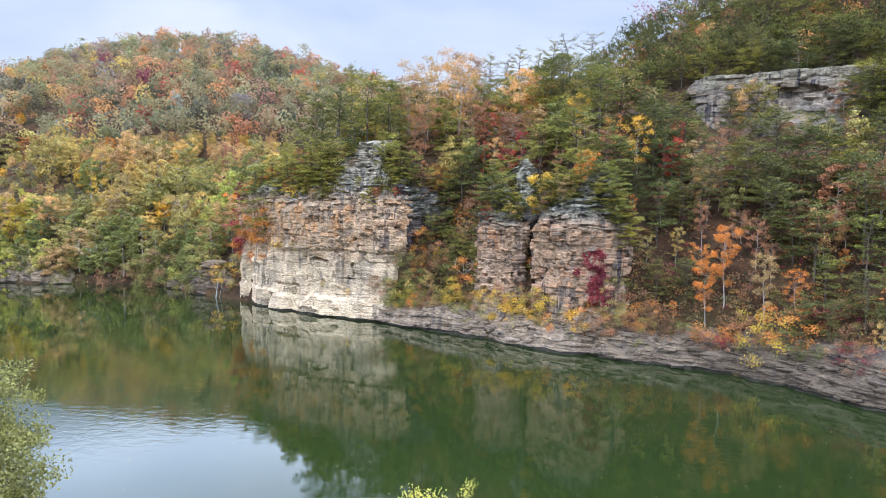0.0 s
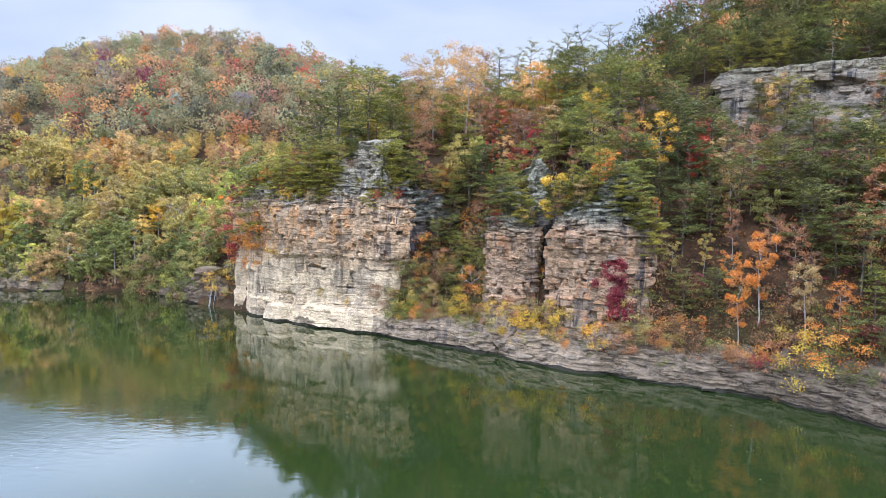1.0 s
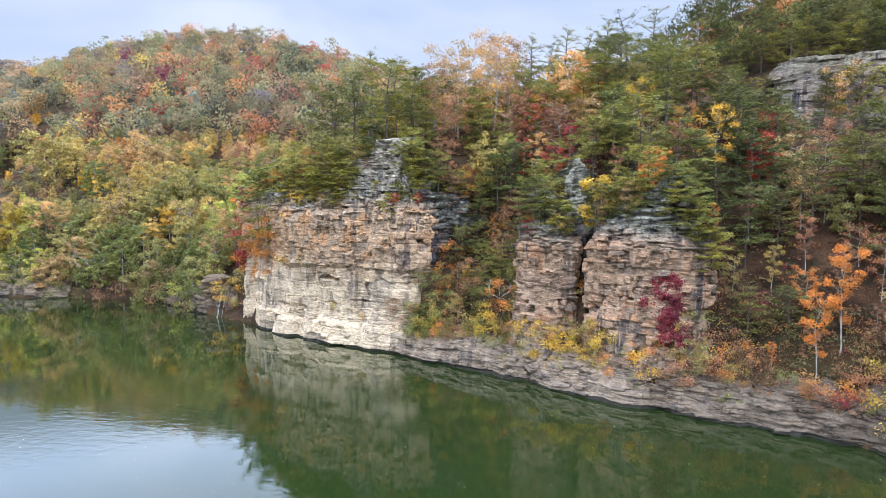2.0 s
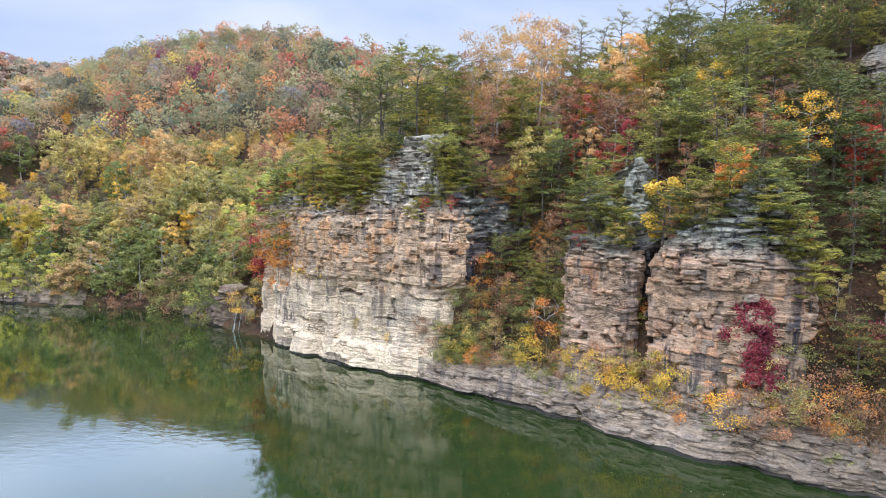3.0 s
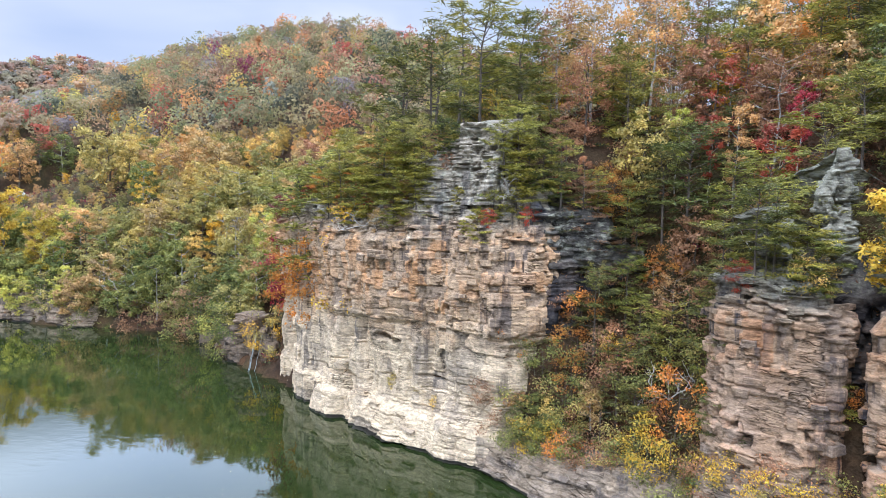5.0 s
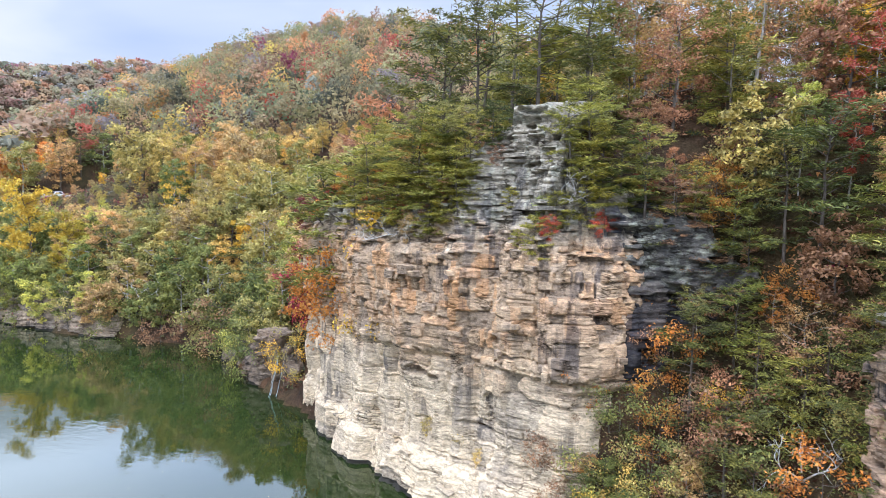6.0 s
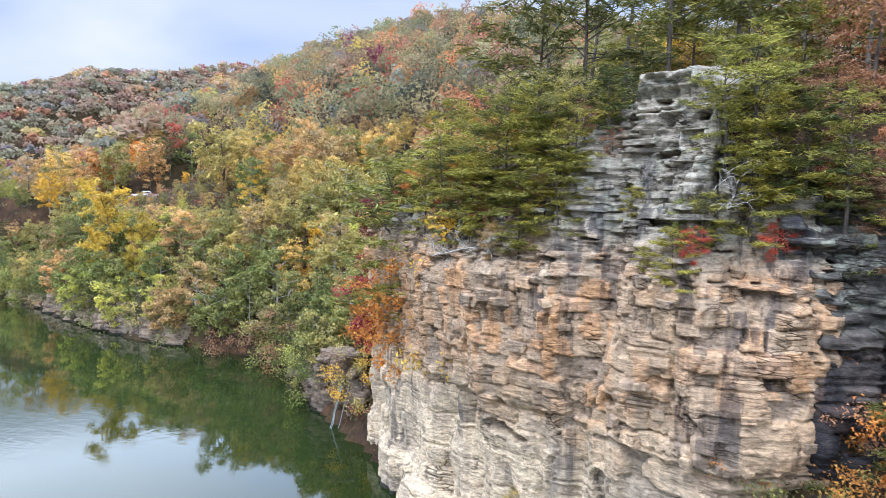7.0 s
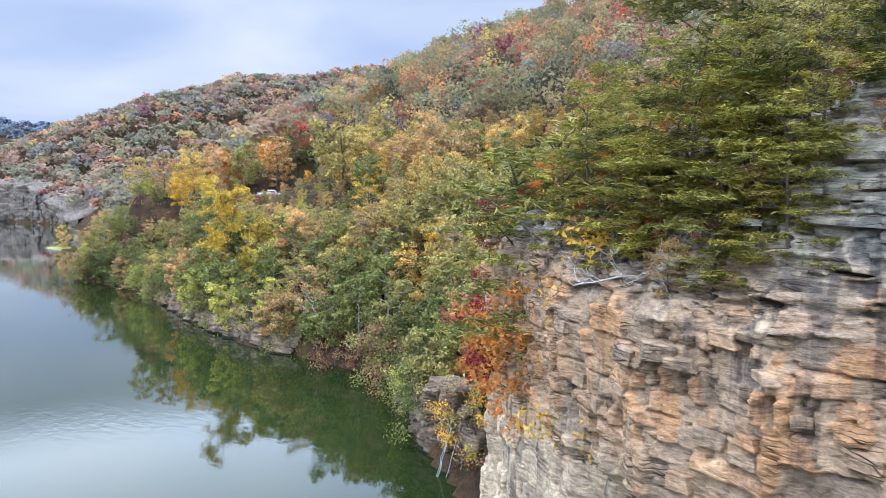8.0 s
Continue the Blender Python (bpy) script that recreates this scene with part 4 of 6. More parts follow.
prototype("slim0", broad_meshes, M["pale_bark"], 201, 9, 0.26, 0.35, 40, 70, 0.17, 1.0, 10, True, 0.45)
for i, (h, w) in enumerate([(3.0, 1.1), (2.4, 1.2), (4.0, 0.8)]):
    prototype("shrub%d" % i, broad_meshes, M["bark"], 220 + i, h, w, 0.05, 28, 42, 0.14, 1.05, 9, False, 0.7)
for i, (h, w, low) in enumerate([(8, 0.6, 0.2), (6, 0.7, 0.15)]):
    prototype("near_broad%d" % i, broad_meshes, M["bark"], 260 + i, h, w, low, 56, 64, 0.19, 0.9, 12)
prototype("column0", broad_meshes, M["bark"], 271, 12, 0.44, 0.1, 76, 64, 0.34, 0.85, 14, True, 0.7)
prototype("near_tree", broad_meshes, M["bark"], 241, 13, 0.62, 0.02, 300, 330, 0.15, 0.7, 18)
prototype("bank_shrub", broad_meshes, M["bark"], 247, 5, 0.8, 0.05, 60, 90, 0.11, 0.9, 10)

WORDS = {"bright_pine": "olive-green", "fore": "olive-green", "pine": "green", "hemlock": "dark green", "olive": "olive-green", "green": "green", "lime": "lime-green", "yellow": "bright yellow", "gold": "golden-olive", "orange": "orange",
         "rust": "rust-brown", "red": "scarlet", "crimson": "deep crimson", "peach": "pale orange", "copper": "copper-brown"}
COUNT = {"tris": 0, "trees": 0, "rim": 0}


def tree(key, colour, x, y, top=None, z=None, scale=1.0, turn=None, lean=0.0, place="on the wooded slope", sink=0.25, slim=1.0):
    """One tree or shrub as a thing of trunk and crown; top sets its height by the crown's tip."""
    tm, cm, ph, tris = PROTO[key]
    z = float(ground_at(x, y)) if z is None else z
    if top is not None:
        scale = min(1.7, max(0.35, (top - z) / ph))
    kind = "pine_tree" if "pine" in key else "shrub" if "shrub" in key else "young_tree" if "slim" in key or "near_broad" in key else "thin_tree" if "sparse" in key else "broadleaf_tree" if colour in ("olive", "green", "lime", "fore") else "autumn_tree"
    what = "pine" if "pine" in key else "shrub" if "shrub" in key else "slender young tree" if "slim" in key else "thin-leaved tree" if "sparse" in key else "broadleaf tree"
    root = new(kind)
    label = "%s %s %s" % (WORDS[colour], "autumn " + what if "pine" not in key else what + " with layered sprays", place)
    tagged(root, label, "shrub" if kind == "shrub" else "tree", group={"pine_tree": "pines of the gorge", "broadleaf_tree": "green trees of the gorge", "autumn_tree": "autumn trees of the gorge", "young_tree": "young trees of the cliffs", "thin_tree": "thin-leaved trees of the gorge", "shrub": "shrubs of the bank"}[kind])
    root.matrix_world = pose(x, y, z - sink, lean, 0, 0) @ pose(0, 0, 0, 0, 0, random.uniform(0, 360) if turn is None else turn) @ Matrix.Diagonal((scale * slim, scale * slim, scale, 1))
    part("trunk", tm, root)
    crown = part("crown", cm, root)
    crown.material_slots[0].link = "OBJECT"
    crown.material_slots[0].material = LEAF[colour]
    COUNT["tris"] += tris
    COUNT["trees"] += 1
    return root


taken = [(11, 85.8, 3.4), (8.2, 86.6, 2.4), (-4.8, 96.2, 2.6)]      # kept free before the rock pillars and the wet wall


def clear(x, y, gap):
    for a, b, g in taken:
        if (a - x) ** 2 + (b - y) ** 2 < (0.5 * (g + gap)) ** 2:
            return False
    return True


def rock_z(x, lo, faces=(AX, AY, AZ)):
    """A ledge of the cliff at x, at or over the height lo: its y and z."""
    X, Y, Z = faces
    c = np.abs(X - x) + np.abs(Z - lo) * 1.5 + Y * 0.02
    k = np.unravel_index(np.argmin(c), c.shape)
    return float(X[k]), float(Y[k]), float(Z[k])


# trees that stand out, by place, crown tip and colour
for key, colour, x, y, top in [
    ("pine1", "pine", -13.2, 106, 39.4), ("pine1", "pine", -9.8, 107.5, 38.5), ("near_pine1", "hemlock", -17.5, 105.5, 37.5), ("pine0", "pine", 23, 96.5, 39.5), ("near_pine1", "pine", -29.2, 107.5, 33.5),
    ("near_pine1", "pine", -32.3, 109.5, 29.5), ("near_pine0", "hemlock", -20.5, 106, 36), ("near_broad0", "yellow", -24.5, 104.5, 31.5), ("slim0", "lime", 3.7, 101, 28.7), ("slim0", "red", 5.95, 99.5, 28.0), ("slim0", "red", 9.3, 93.5, 26.6), ("near_pine1", "pine", 8.2, 91.6, 25.0), ("slim0", "copper", 7.4, 98, 28.5),
    ("sparse1", "yellow", 27.4, 91, 31.2), ("slim0", "yellow", 13.5, 84.2, 23.8), ("sparse1", "peach", 2.1, 110.4, 43.0), ("sparse1", "peach", -3, 110.5, 41.5), ("slim0", "orange", 33.6, 75.4, 16.6), ("slim0", "copper", 36.8, 72.0, 13.6), ("slim0", "orange", 31.0, 74.2, 12.5),
    ("sparse0", "rust", -6, 109.5, 40.0), ("broad2", "olive", -97.5, 155.5, 35.0), ("broad0", "gold", -92, 154.5, 32.2), ("column0", "yellow", -99.4, 133.5, 23.0), ("column0", "yellow", -91.4, 132.4, 17.8),
    ("broad2", "red", -90, 189.5, 46.0), ("broad2", "yellow", -135, 200, 43.5), ("shrub2", "orange", 3.3, 90.6, 11.2), ("broad2", "peach", -79, 158, 34.6), ("sparse0", "rust", 10, 99, 33.0), ("slim0", "crimson", 11.5, 97.5, 30.0),
    ("near_broad0", "rust", -3.5, 105.5, 34.5), ("near_broad1", "orange", -1, 100, 24.5), ("near_broad1", "crimson", -34.8, 112.5, 24.0), ("near_broad1", "orange", -30.0, 108.2, 26.0), ("near_broad1", "orange", -34.2, 111.2, 22.5),
    ("broad3", "green", -64, 131, 14), ("broad3", "lime", -83, 128.6, 9.5), ("broad1", "gold", -60, 141, 26), ("broad2", "peach", -70, 152, 32.5), ("broad3", "gold", -54, 131, 19), ("pine2", "hemlock", -52, 125.5, 12.5),
]:
    tree(key, colour, x, y, top)
    taken.append((x, y, 3.0))

# trees that close the road in, and dark red shrubs under it
for key, colour, x, y, top in [("broad1", "gold", -138, 149.5, 29), ("broad0", "copper", -143, 146.5, 28), ("broad3", "olive", -149, 144, 27), ("broad1", "yellow", -135.5, 146, 24), ("broad0", "copper", -137, 171, 33), ("broad1", "olive", -140.5, 164, 32),
                               ("broad3", "green", -134, 181, 35), ("broad0", "olive", -131.5, 189, 36), ("broad1", "copper", -147, 161, 31), ("broad0", "olive", -154, 159.5, 31), ("pine0", "hemlock", -136.5, 176, 34), ("broad1", "orange", -128, 194, 36),
                               ("shrub0", "crimson", -118.5, 156.5, 20.5), ("shrub1", "crimson", -121.5, 153.5, 20), ("shrub0", "crimson", -115, 157.5, 20.5), ("shrub1", "crimson", -117, 161, 20.8), ("shrub2", "crimson", -124.5, 151, 19.8)]:
    tree(key, colour, x, y, top, place="beside the road")
    taken.append((x, y, 3.0))
# tall thin pines and thin trees against the sky
for key, colour, x, y, top in [("tall_pine0", "pine", -18.2, 119.6, 43.7), ("tall_pine1", "pine", -14.4, 120.5, 43.2), ("sparse1", "copper", -6, 117, 44.0), ("sparse0", "peach", -2.2, 118.5, 45.5), ("sparse1", "copper", 1.6, 116.6, 46.0),
                               ("sparse0", "rust", 4.6, 119, 45.0), ("tall_pine0", "pine", 7.4, 116.5, 45.0), ("tall_pine1", "hemlock", 10, 118, 44.6), ("tall_pine0", "pine", 12.6, 115.6, 46.0), ("tall_pine1", "pine", 15.6, 117, 45.6),
                               ("tall_pine0", "pine", 18.4, 114, 47.0), ("tall_pine1", "hemlock", 21.6, 113, 47.5), ("tall_pine0", "pine", 24.6, 111, 47.5), ("tall_pine1", "pine", -20, 116, 40.0), ("tall_pine0", "hemlock", -24, 117, 38.0)]:
    tree(key, colour, x, y, top, place="on the skyline over the cliff")
    taken.append((x, y, 2.4))

# pines and shrubs that hang from the ledges of the tall cliff
for key, colour, x, lo, s in [
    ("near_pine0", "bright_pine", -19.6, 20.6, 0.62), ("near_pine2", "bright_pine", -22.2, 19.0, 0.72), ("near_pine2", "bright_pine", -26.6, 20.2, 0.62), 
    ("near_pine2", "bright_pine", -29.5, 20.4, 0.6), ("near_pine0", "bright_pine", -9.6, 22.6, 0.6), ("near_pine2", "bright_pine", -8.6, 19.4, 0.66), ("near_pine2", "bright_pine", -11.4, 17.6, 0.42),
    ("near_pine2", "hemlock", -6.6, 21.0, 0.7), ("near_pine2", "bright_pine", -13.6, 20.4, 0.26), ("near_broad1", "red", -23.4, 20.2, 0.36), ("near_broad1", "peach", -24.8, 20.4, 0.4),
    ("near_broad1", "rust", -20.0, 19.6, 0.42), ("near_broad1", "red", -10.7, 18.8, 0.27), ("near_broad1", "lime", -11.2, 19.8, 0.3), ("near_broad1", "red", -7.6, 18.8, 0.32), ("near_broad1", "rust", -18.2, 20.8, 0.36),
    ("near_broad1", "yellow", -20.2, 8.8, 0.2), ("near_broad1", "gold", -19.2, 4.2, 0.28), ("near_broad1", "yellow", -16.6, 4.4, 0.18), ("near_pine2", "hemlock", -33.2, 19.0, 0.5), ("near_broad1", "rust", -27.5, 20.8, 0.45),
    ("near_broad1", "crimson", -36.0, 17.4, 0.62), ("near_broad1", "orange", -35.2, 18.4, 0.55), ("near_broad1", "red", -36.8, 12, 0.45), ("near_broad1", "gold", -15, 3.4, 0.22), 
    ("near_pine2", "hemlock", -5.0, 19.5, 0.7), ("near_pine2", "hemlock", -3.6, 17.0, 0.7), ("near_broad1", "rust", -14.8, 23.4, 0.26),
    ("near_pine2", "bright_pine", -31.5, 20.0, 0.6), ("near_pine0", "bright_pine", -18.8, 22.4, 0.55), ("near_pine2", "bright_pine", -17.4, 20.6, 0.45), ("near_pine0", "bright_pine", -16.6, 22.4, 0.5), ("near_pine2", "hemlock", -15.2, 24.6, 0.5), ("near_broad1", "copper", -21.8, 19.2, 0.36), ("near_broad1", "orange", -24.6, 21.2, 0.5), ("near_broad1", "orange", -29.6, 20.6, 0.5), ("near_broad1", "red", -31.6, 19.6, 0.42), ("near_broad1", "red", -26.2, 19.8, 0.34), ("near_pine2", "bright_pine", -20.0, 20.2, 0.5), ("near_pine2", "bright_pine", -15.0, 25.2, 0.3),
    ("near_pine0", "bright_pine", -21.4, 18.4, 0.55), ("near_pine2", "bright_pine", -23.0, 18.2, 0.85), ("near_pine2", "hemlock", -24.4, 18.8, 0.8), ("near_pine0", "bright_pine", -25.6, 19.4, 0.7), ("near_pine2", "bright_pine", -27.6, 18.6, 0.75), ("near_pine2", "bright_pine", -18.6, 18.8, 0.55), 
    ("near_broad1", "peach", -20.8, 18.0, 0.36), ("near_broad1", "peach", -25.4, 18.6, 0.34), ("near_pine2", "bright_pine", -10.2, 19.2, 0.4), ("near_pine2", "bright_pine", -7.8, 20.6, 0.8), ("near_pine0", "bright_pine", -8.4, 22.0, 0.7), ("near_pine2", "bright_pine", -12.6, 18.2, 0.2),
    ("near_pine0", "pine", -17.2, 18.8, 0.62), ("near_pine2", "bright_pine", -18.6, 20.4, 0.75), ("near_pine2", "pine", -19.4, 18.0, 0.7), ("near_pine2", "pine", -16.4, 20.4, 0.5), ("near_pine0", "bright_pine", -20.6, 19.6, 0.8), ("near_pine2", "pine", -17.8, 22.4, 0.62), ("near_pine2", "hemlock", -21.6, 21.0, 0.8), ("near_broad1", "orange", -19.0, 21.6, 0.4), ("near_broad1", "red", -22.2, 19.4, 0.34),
]:
    rx, ry, rz_ = rock_z(x, lo)
    tree(key, colour, rx + 0.1, ry + 0.2, z=rz_, scale=s, place="on a cliff ledge")
for key, colour, x, lo, s, faces in [
    ("pine2", "pine", 20.5, 16.5, 0.62, 1), ("pine2", "hemlock", 18.6, 18.6, 0.6, 1), ("pine3", "pine", 16, 19.2, 0.6, 1), ("pine2", "pine", 14.2, 18.6, 0.55, 1), ("pine2", "pine", 22, 13.5, 0.55, 1), ("pine3", "hemlock", 12.4, 16.5, 0.5, 1),
    ("pine2", "pine", 8.8, 16.2, 0.5, 2), ("pine3", "hemlock", 6.6, 17.0, 0.55, 2), ("pine2", "hemlock", 5.0, 15.5, 0.6, 2), ("pine2", "hemlock", 4.6, 11.5, 0.5, 2), ("pine2", "pine", 10.4, 9.0, 0.36, 2), ("shrub0", "orange", 11.6, 9.5, 0.6, 2),
    ("pine2", "pine", 19.4, 17.4, 0.5, 1), ("pine3", "pine", 17.2, 19.6, 0.62, 1), ("pine2", "hemlock", 15.2, 18.0, 0.42, 1), ("shrub0", "rust", 13.2, 17.4, 0.9, 1), ("pine3", "pine", 7.6, 17.4, 0.6, 2), ("shrub0", "gold", 9.6, 16.2, 0.8, 2),
    ("pine2", "pine", 22.6, 10.5, 0.4, 1), ("near_pine2", "pine", 21.4, 15.5, 0.7, 1), ("near_pine0", "pine", 19.0, 18.2, 0.6, 1), ("near_pine2", "pine", 16.6, 18.6, 0.55, 1), ("near_pine2", "hemlock", 13.6, 17.6, 0.6, 1), ("near_pine2", "pine", 9.4, 15.8, 0.6, 2), ("near_pine0", "pine", 7.2, 16.4, 0.5, 2), ("near_broad1", "copper", 15.0, 19.0, 0.5, 1), ("near_broad1", "red", 6.0, 16.0, 0.35, 2), ("near_pine2", "pine", 22.8, 13.0, 0.7, 1), ("shrub0", "olive", 21.6, 7.2, 0.8, 1),
]:
    rx, ry, rz_ = rock_z(x, lo, ((BX, BY, BZ), (CX, CY, CZ))[faces - 1])
    tree(key, colour, rx + 0.1, ry + 0.2, z=rz_, scale=s, place="on a cliff ledge")

# the leafy tree on the near bank
tree("near_tree", "fore", -17.5, 22.2, 16.4, place="on the near bank")
tree("bank_shrub", "lime", 0.9, 27.4, 6.9, turn=0, place="at the edge of the near bank")
tree("bank_shrub", "olive", -12.4, 23.5, 8.2, place="at the edge of the near bank")

rs = random.Random(5)


def pick(weights):
    total = sum(w for _, w in weights)
    u = rs.uniform(0, total)
    for k, w in weights:
        u -= w
        if u <= 0:
            return k
    return weights[-1][0]


def strewn(n, box, seed):
    """Random points of the plan on the cliff side: x, y, distance inland, x of the nearest water's edge."""
    r = np.random.RandomState(seed)
    x, y = r.uniform(box[0], box[2], n), r.uniform(box[1], box[3], n)
    d, f = edge_distance(x, y, BANK)
    ok = inside(x, y, LAND_A)
    return list(zip(x[ok].tolist(), y[ok].tolist(), d[ok].tolist(), f[ok].tolist()))



PINES = [("pine0", 3), ("pine1", 2), ("pine2", 3), ("pine3", 3)]
BROADS = [("broad0", 3), ("broad1", 3), ("broad2", 3), ("broad3", 2)]
# extra dark green: shade low in the waterside woods put into leaf colour
WATERSIDE = [("olive", 3.4), ("green", 7), ("gold", 1.2), ("copper", 2.4), ("lime", 0.8), ("hemlock", 5)]
UPBANK = [("olive", 4.6), ("gold", 6), ("peach", 3), ("copper", 3.6), ("orange", 0.7), ("yellow", 0.7), ("green", 0.8), ("rust", 0.8)]
SLOPE = [("pine", 7), ("hemlock", 4), ("olive", 2.4), ("orange", 1.6), ("rust", 3.2), ("copper", 1.8), ("peach", 1.0), ("red", 0.4), ("yellow", 0.6), ("gold", 1.6), ("green", 1)]
BANKSIDE = [("olive", 5.5), ("gold", 5), ("green", 2), ("copper", 4.4), ("lime", 2), ("peach", 1.8), ("yellow", 0.5), ("orange", 0.4), ("hemlock", 0.4)]


def on_face(d, f):
    """Where bare rock stands, no tree grows."""
    if -38 < f < -9 and d < 4.6:
        return True
    return 4 < f < 23 and d < 4.8


def off_road(x, y):
    return float(edge_distance(np.array([x]), np.array([y]), ROAD)[0][0])


def crest(x, y, d, f):
    """Highest crown tip of the gorge's trees: heights set to fit the camera's view."""
    if f < -42:
        return max(float(ground_at(x, y)) + 4.5, float(np.interp(d, (0, 5, 12, 20, 32, 45), (9, 14, 21, 27, 32, 35.5))) * rs.uniform(0.88, 1.03))
    return float(np.interp(x, (-42, -33, -28, -24, -18, -14, -8, 0, 8, 22, 30, 36, 60), (26, 28, 30.5, 33, 35.5, 37, 39, 41.5, 43, 44, 37, 33, 33))) + 0.12 * max(0.0, y - 105) * (x < 30) - rs.uniform(0, 2.0)


def plant(count, points, keep, gap, choose):
    """Set trees on the points that pass, no closer than gap."""
    n = 0
    for x, y, d, f in points:
        if n >= count:
            break
        if not keep(x, y, d, f):
            continue
        g = gap(x, y, d) if callable(gap) else gap
        if not clear(x, y, g):
            continue
        key, c, s, where = choose(x, y, d, f)
        room = crest(x, y, d, f) - float(ground_at(x, y))
        if room < 2.0:
            continue
        tree(key, c, x, y, scale=min(s, room / PROTO[key][2]), place=where)
        taken.append((x, y, g))
        n += 1


def slope_tree(x, y, d, f):
    c = pick(SLOPE)
    if x > 22 and c in ("olive", "pine", "gold", "green", "peach", "copper") and rs.random() < 0.62:
        c = "hemlock" if rs.random() < 0.7 else "rust"
    close = -40 < x < -4 and d < 15
    if c in ("pine", "hemlock"):
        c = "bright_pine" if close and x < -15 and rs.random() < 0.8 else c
        key = rs.choice(["near_pine0", "near_pine2", "near_pine1"]) if close else pick(PINES)
        s = rs.uniform(0.65, 1.02)
    else:
        key = rs.choice(["near_broad0", "near_broad1"]) if close else pick(BROADS) if rs.random() < 0.35 else rs.choice(["sparse0", "sparse1", "slim0"])
        s = rs.uniform(0.42, 0.75)
    if d < 9:
        s *= 0.66
    if d > 22:
        s *= 1.22
    return key, c, s, "on the wooded slope"


def wood_tree(x, y, d, f):
    c = pick(WATERSIDE if d < 9 else BANKSIDE if d < 24 else UPBANK)
    s = rs.uniform(0.95, 1.25)
    key = pick(PINES) if c == "hemlock" else pick(BROADS) if rs.random() < 0.88 else rs.choice(["sparse0", "sparse1"])
    if d < 5:
        s *= 0.75
        key = rs.choice(["broad0", "broad2", "broad3"])
    if x < -120:
        s *= 0.8
    # below the road, trees on the camera's line to it are kept low
    if x < -72 and -1.48 < (x + 13.5) / (y - 77.6) < -1.05 and y < 170:
        s = min(s, max(0.25, (18.6 - float(ground_at(x, y))) / PROTO[key][2]))
    return key, c, s, "in the woods by the water"


def shelf_shrub(x, y, d, f):
    return pick([("shrub0", 3), ("shrub1", 3), ("shrub2", 2)]), pick(LOW if f < 22 else BRUSH), rs.uniform(0.45, 1.05), "on the rock shelf"


BRUSH = [("rust", 9), ("hemlock", 6), ("copper", 1.6), ("orange", 2.2), ("yellow", 0.7), ("crimson", 1.4), ("green", 2)]
LOW = [("yellow", 1.3), ("gold", 1.6), ("orange", 2.4), ("rust", 8), ("copper", 3), ("crimson", 0.8), ("red", 0.4), ("green", 2.6), ("hemlock", 3), ("olive", 2), ("lime", 0.4)]
# the steep slope upstream of the cliffs
plant(150, strewn(5000, (20, 61, 64, 120), 21), lambda x, y, d, f: f > 20 and 4.2 < d < (24 if x > 38 else 32) and f < 60 and not on_face(d, f), 2.25, slope_tree)
# on the rim of the tall cliff
def rim_tree(x, y, d, f):
    key, c, s, where = slope_tree(x, y, 12, f)
    if rs.random() < 0.35:
        key, c, s = rs.choice(["near_broad0", "near_broad1"]), pick([("orange", 3), ("red", 2), ("rust", 3), ("peach", 2), ("gold", 2)]), rs.uniform(0.4, 0.7)
    return key, c, s * 0.72, "on the rim of the cliff"


for x, y, d, f in strewn(1500, (-37, 96, -16.5, 120), 27):
    if 2.4 < d < 6.0 and -36.5 < f < -16 and clear(x, y, 1.7) and COUNT["rim"] < 9:
        near = (AX - x) ** 2 + (AY - y) ** 2
        z = max(float(AZ[near < 0.4].max()) if (near < 0.4).any() else 0.0, float(ground_at(x, y)))
        if z > 17:
            key, c, s, where = rim_tree(x, y, d, f)
            tree(key, c, x, y, z=z, scale=s, place=where)
            taken.append((x, y, 1.7))
            COUNT["rim"] += 1
# the gully
plant(46, strewn(3000, (-10, 86, 8, 101), 28), lambda x, y, d, f: -9 < f < 5 and 3.0 < d < 13, 1.7, slope_tree)
plant(170, strewn(6000, (-11, 86, 7, 98), 30), lambda x, y, d, f: -10 < f < 5 and 1.3 < d < 9.5, 0.8,
      lambda x, y, d, f: (rs.choice(["shrub0", "shrub1", "shrub2"]), pick([("olive", 3), ("gold", 1.4), ("yellow", 1.6), ("green", 4), ("hemlock", 5), ("orange", 1.8), ("rust", 5)]), rs.uniform(0.7, 1.3), "in the gully"))
for x, lo in [(-3.4, 18.5), (-1.5, 14.5), (0, 17.5), (-2.2, 19.6), (-5, 20), (0.8, 15.5)]:
    rx, ry, rz_ = rock_z(x, lo, (HX, HY, HZ))
    tree(rs.choice(["pine2", "pine3", "shrub0"]), rs.choice(["pine", "hemlock", "hemlock", "rust"]), rx, ry + 0.2, z=rz_, scale=rs.uniform(0.4, 0.65), place="on the gully wall")
plant(46, strewn(4000, (-1, 89, 10, 104), 44), lambda x, y, d, f: -6 < f < 9 and 4.6 < d < 15 and not on_face(d, f), 1.35,
      lambda x, y, d, f: (*((rs.choice(["near_pine2", "near_pine0"]), rs.choice(["pine", "hemlock", "hemlock"]), rs.uniform(0.4, 0.75)) if rs.random() < 0.5 else (rs.choice(["shrub0", "shrub1", "shrub2"]), pick([("rust", 5), ("orange", 1.5), ("green", 2), ("copper", 2)]), rs.uniform(0.7, 1.2))), "on the gully's slope"))
# over and between the cliffs
plant(150, strewn(6000, (-40, 76, 24, 118), 24), lambda x, y, d, f: f < 21 and 4 < d < 24 and f > -40 and not on_face(d, f), lambda x, y, d: 3.3 if x < -15 else 2.15, slope_tree)
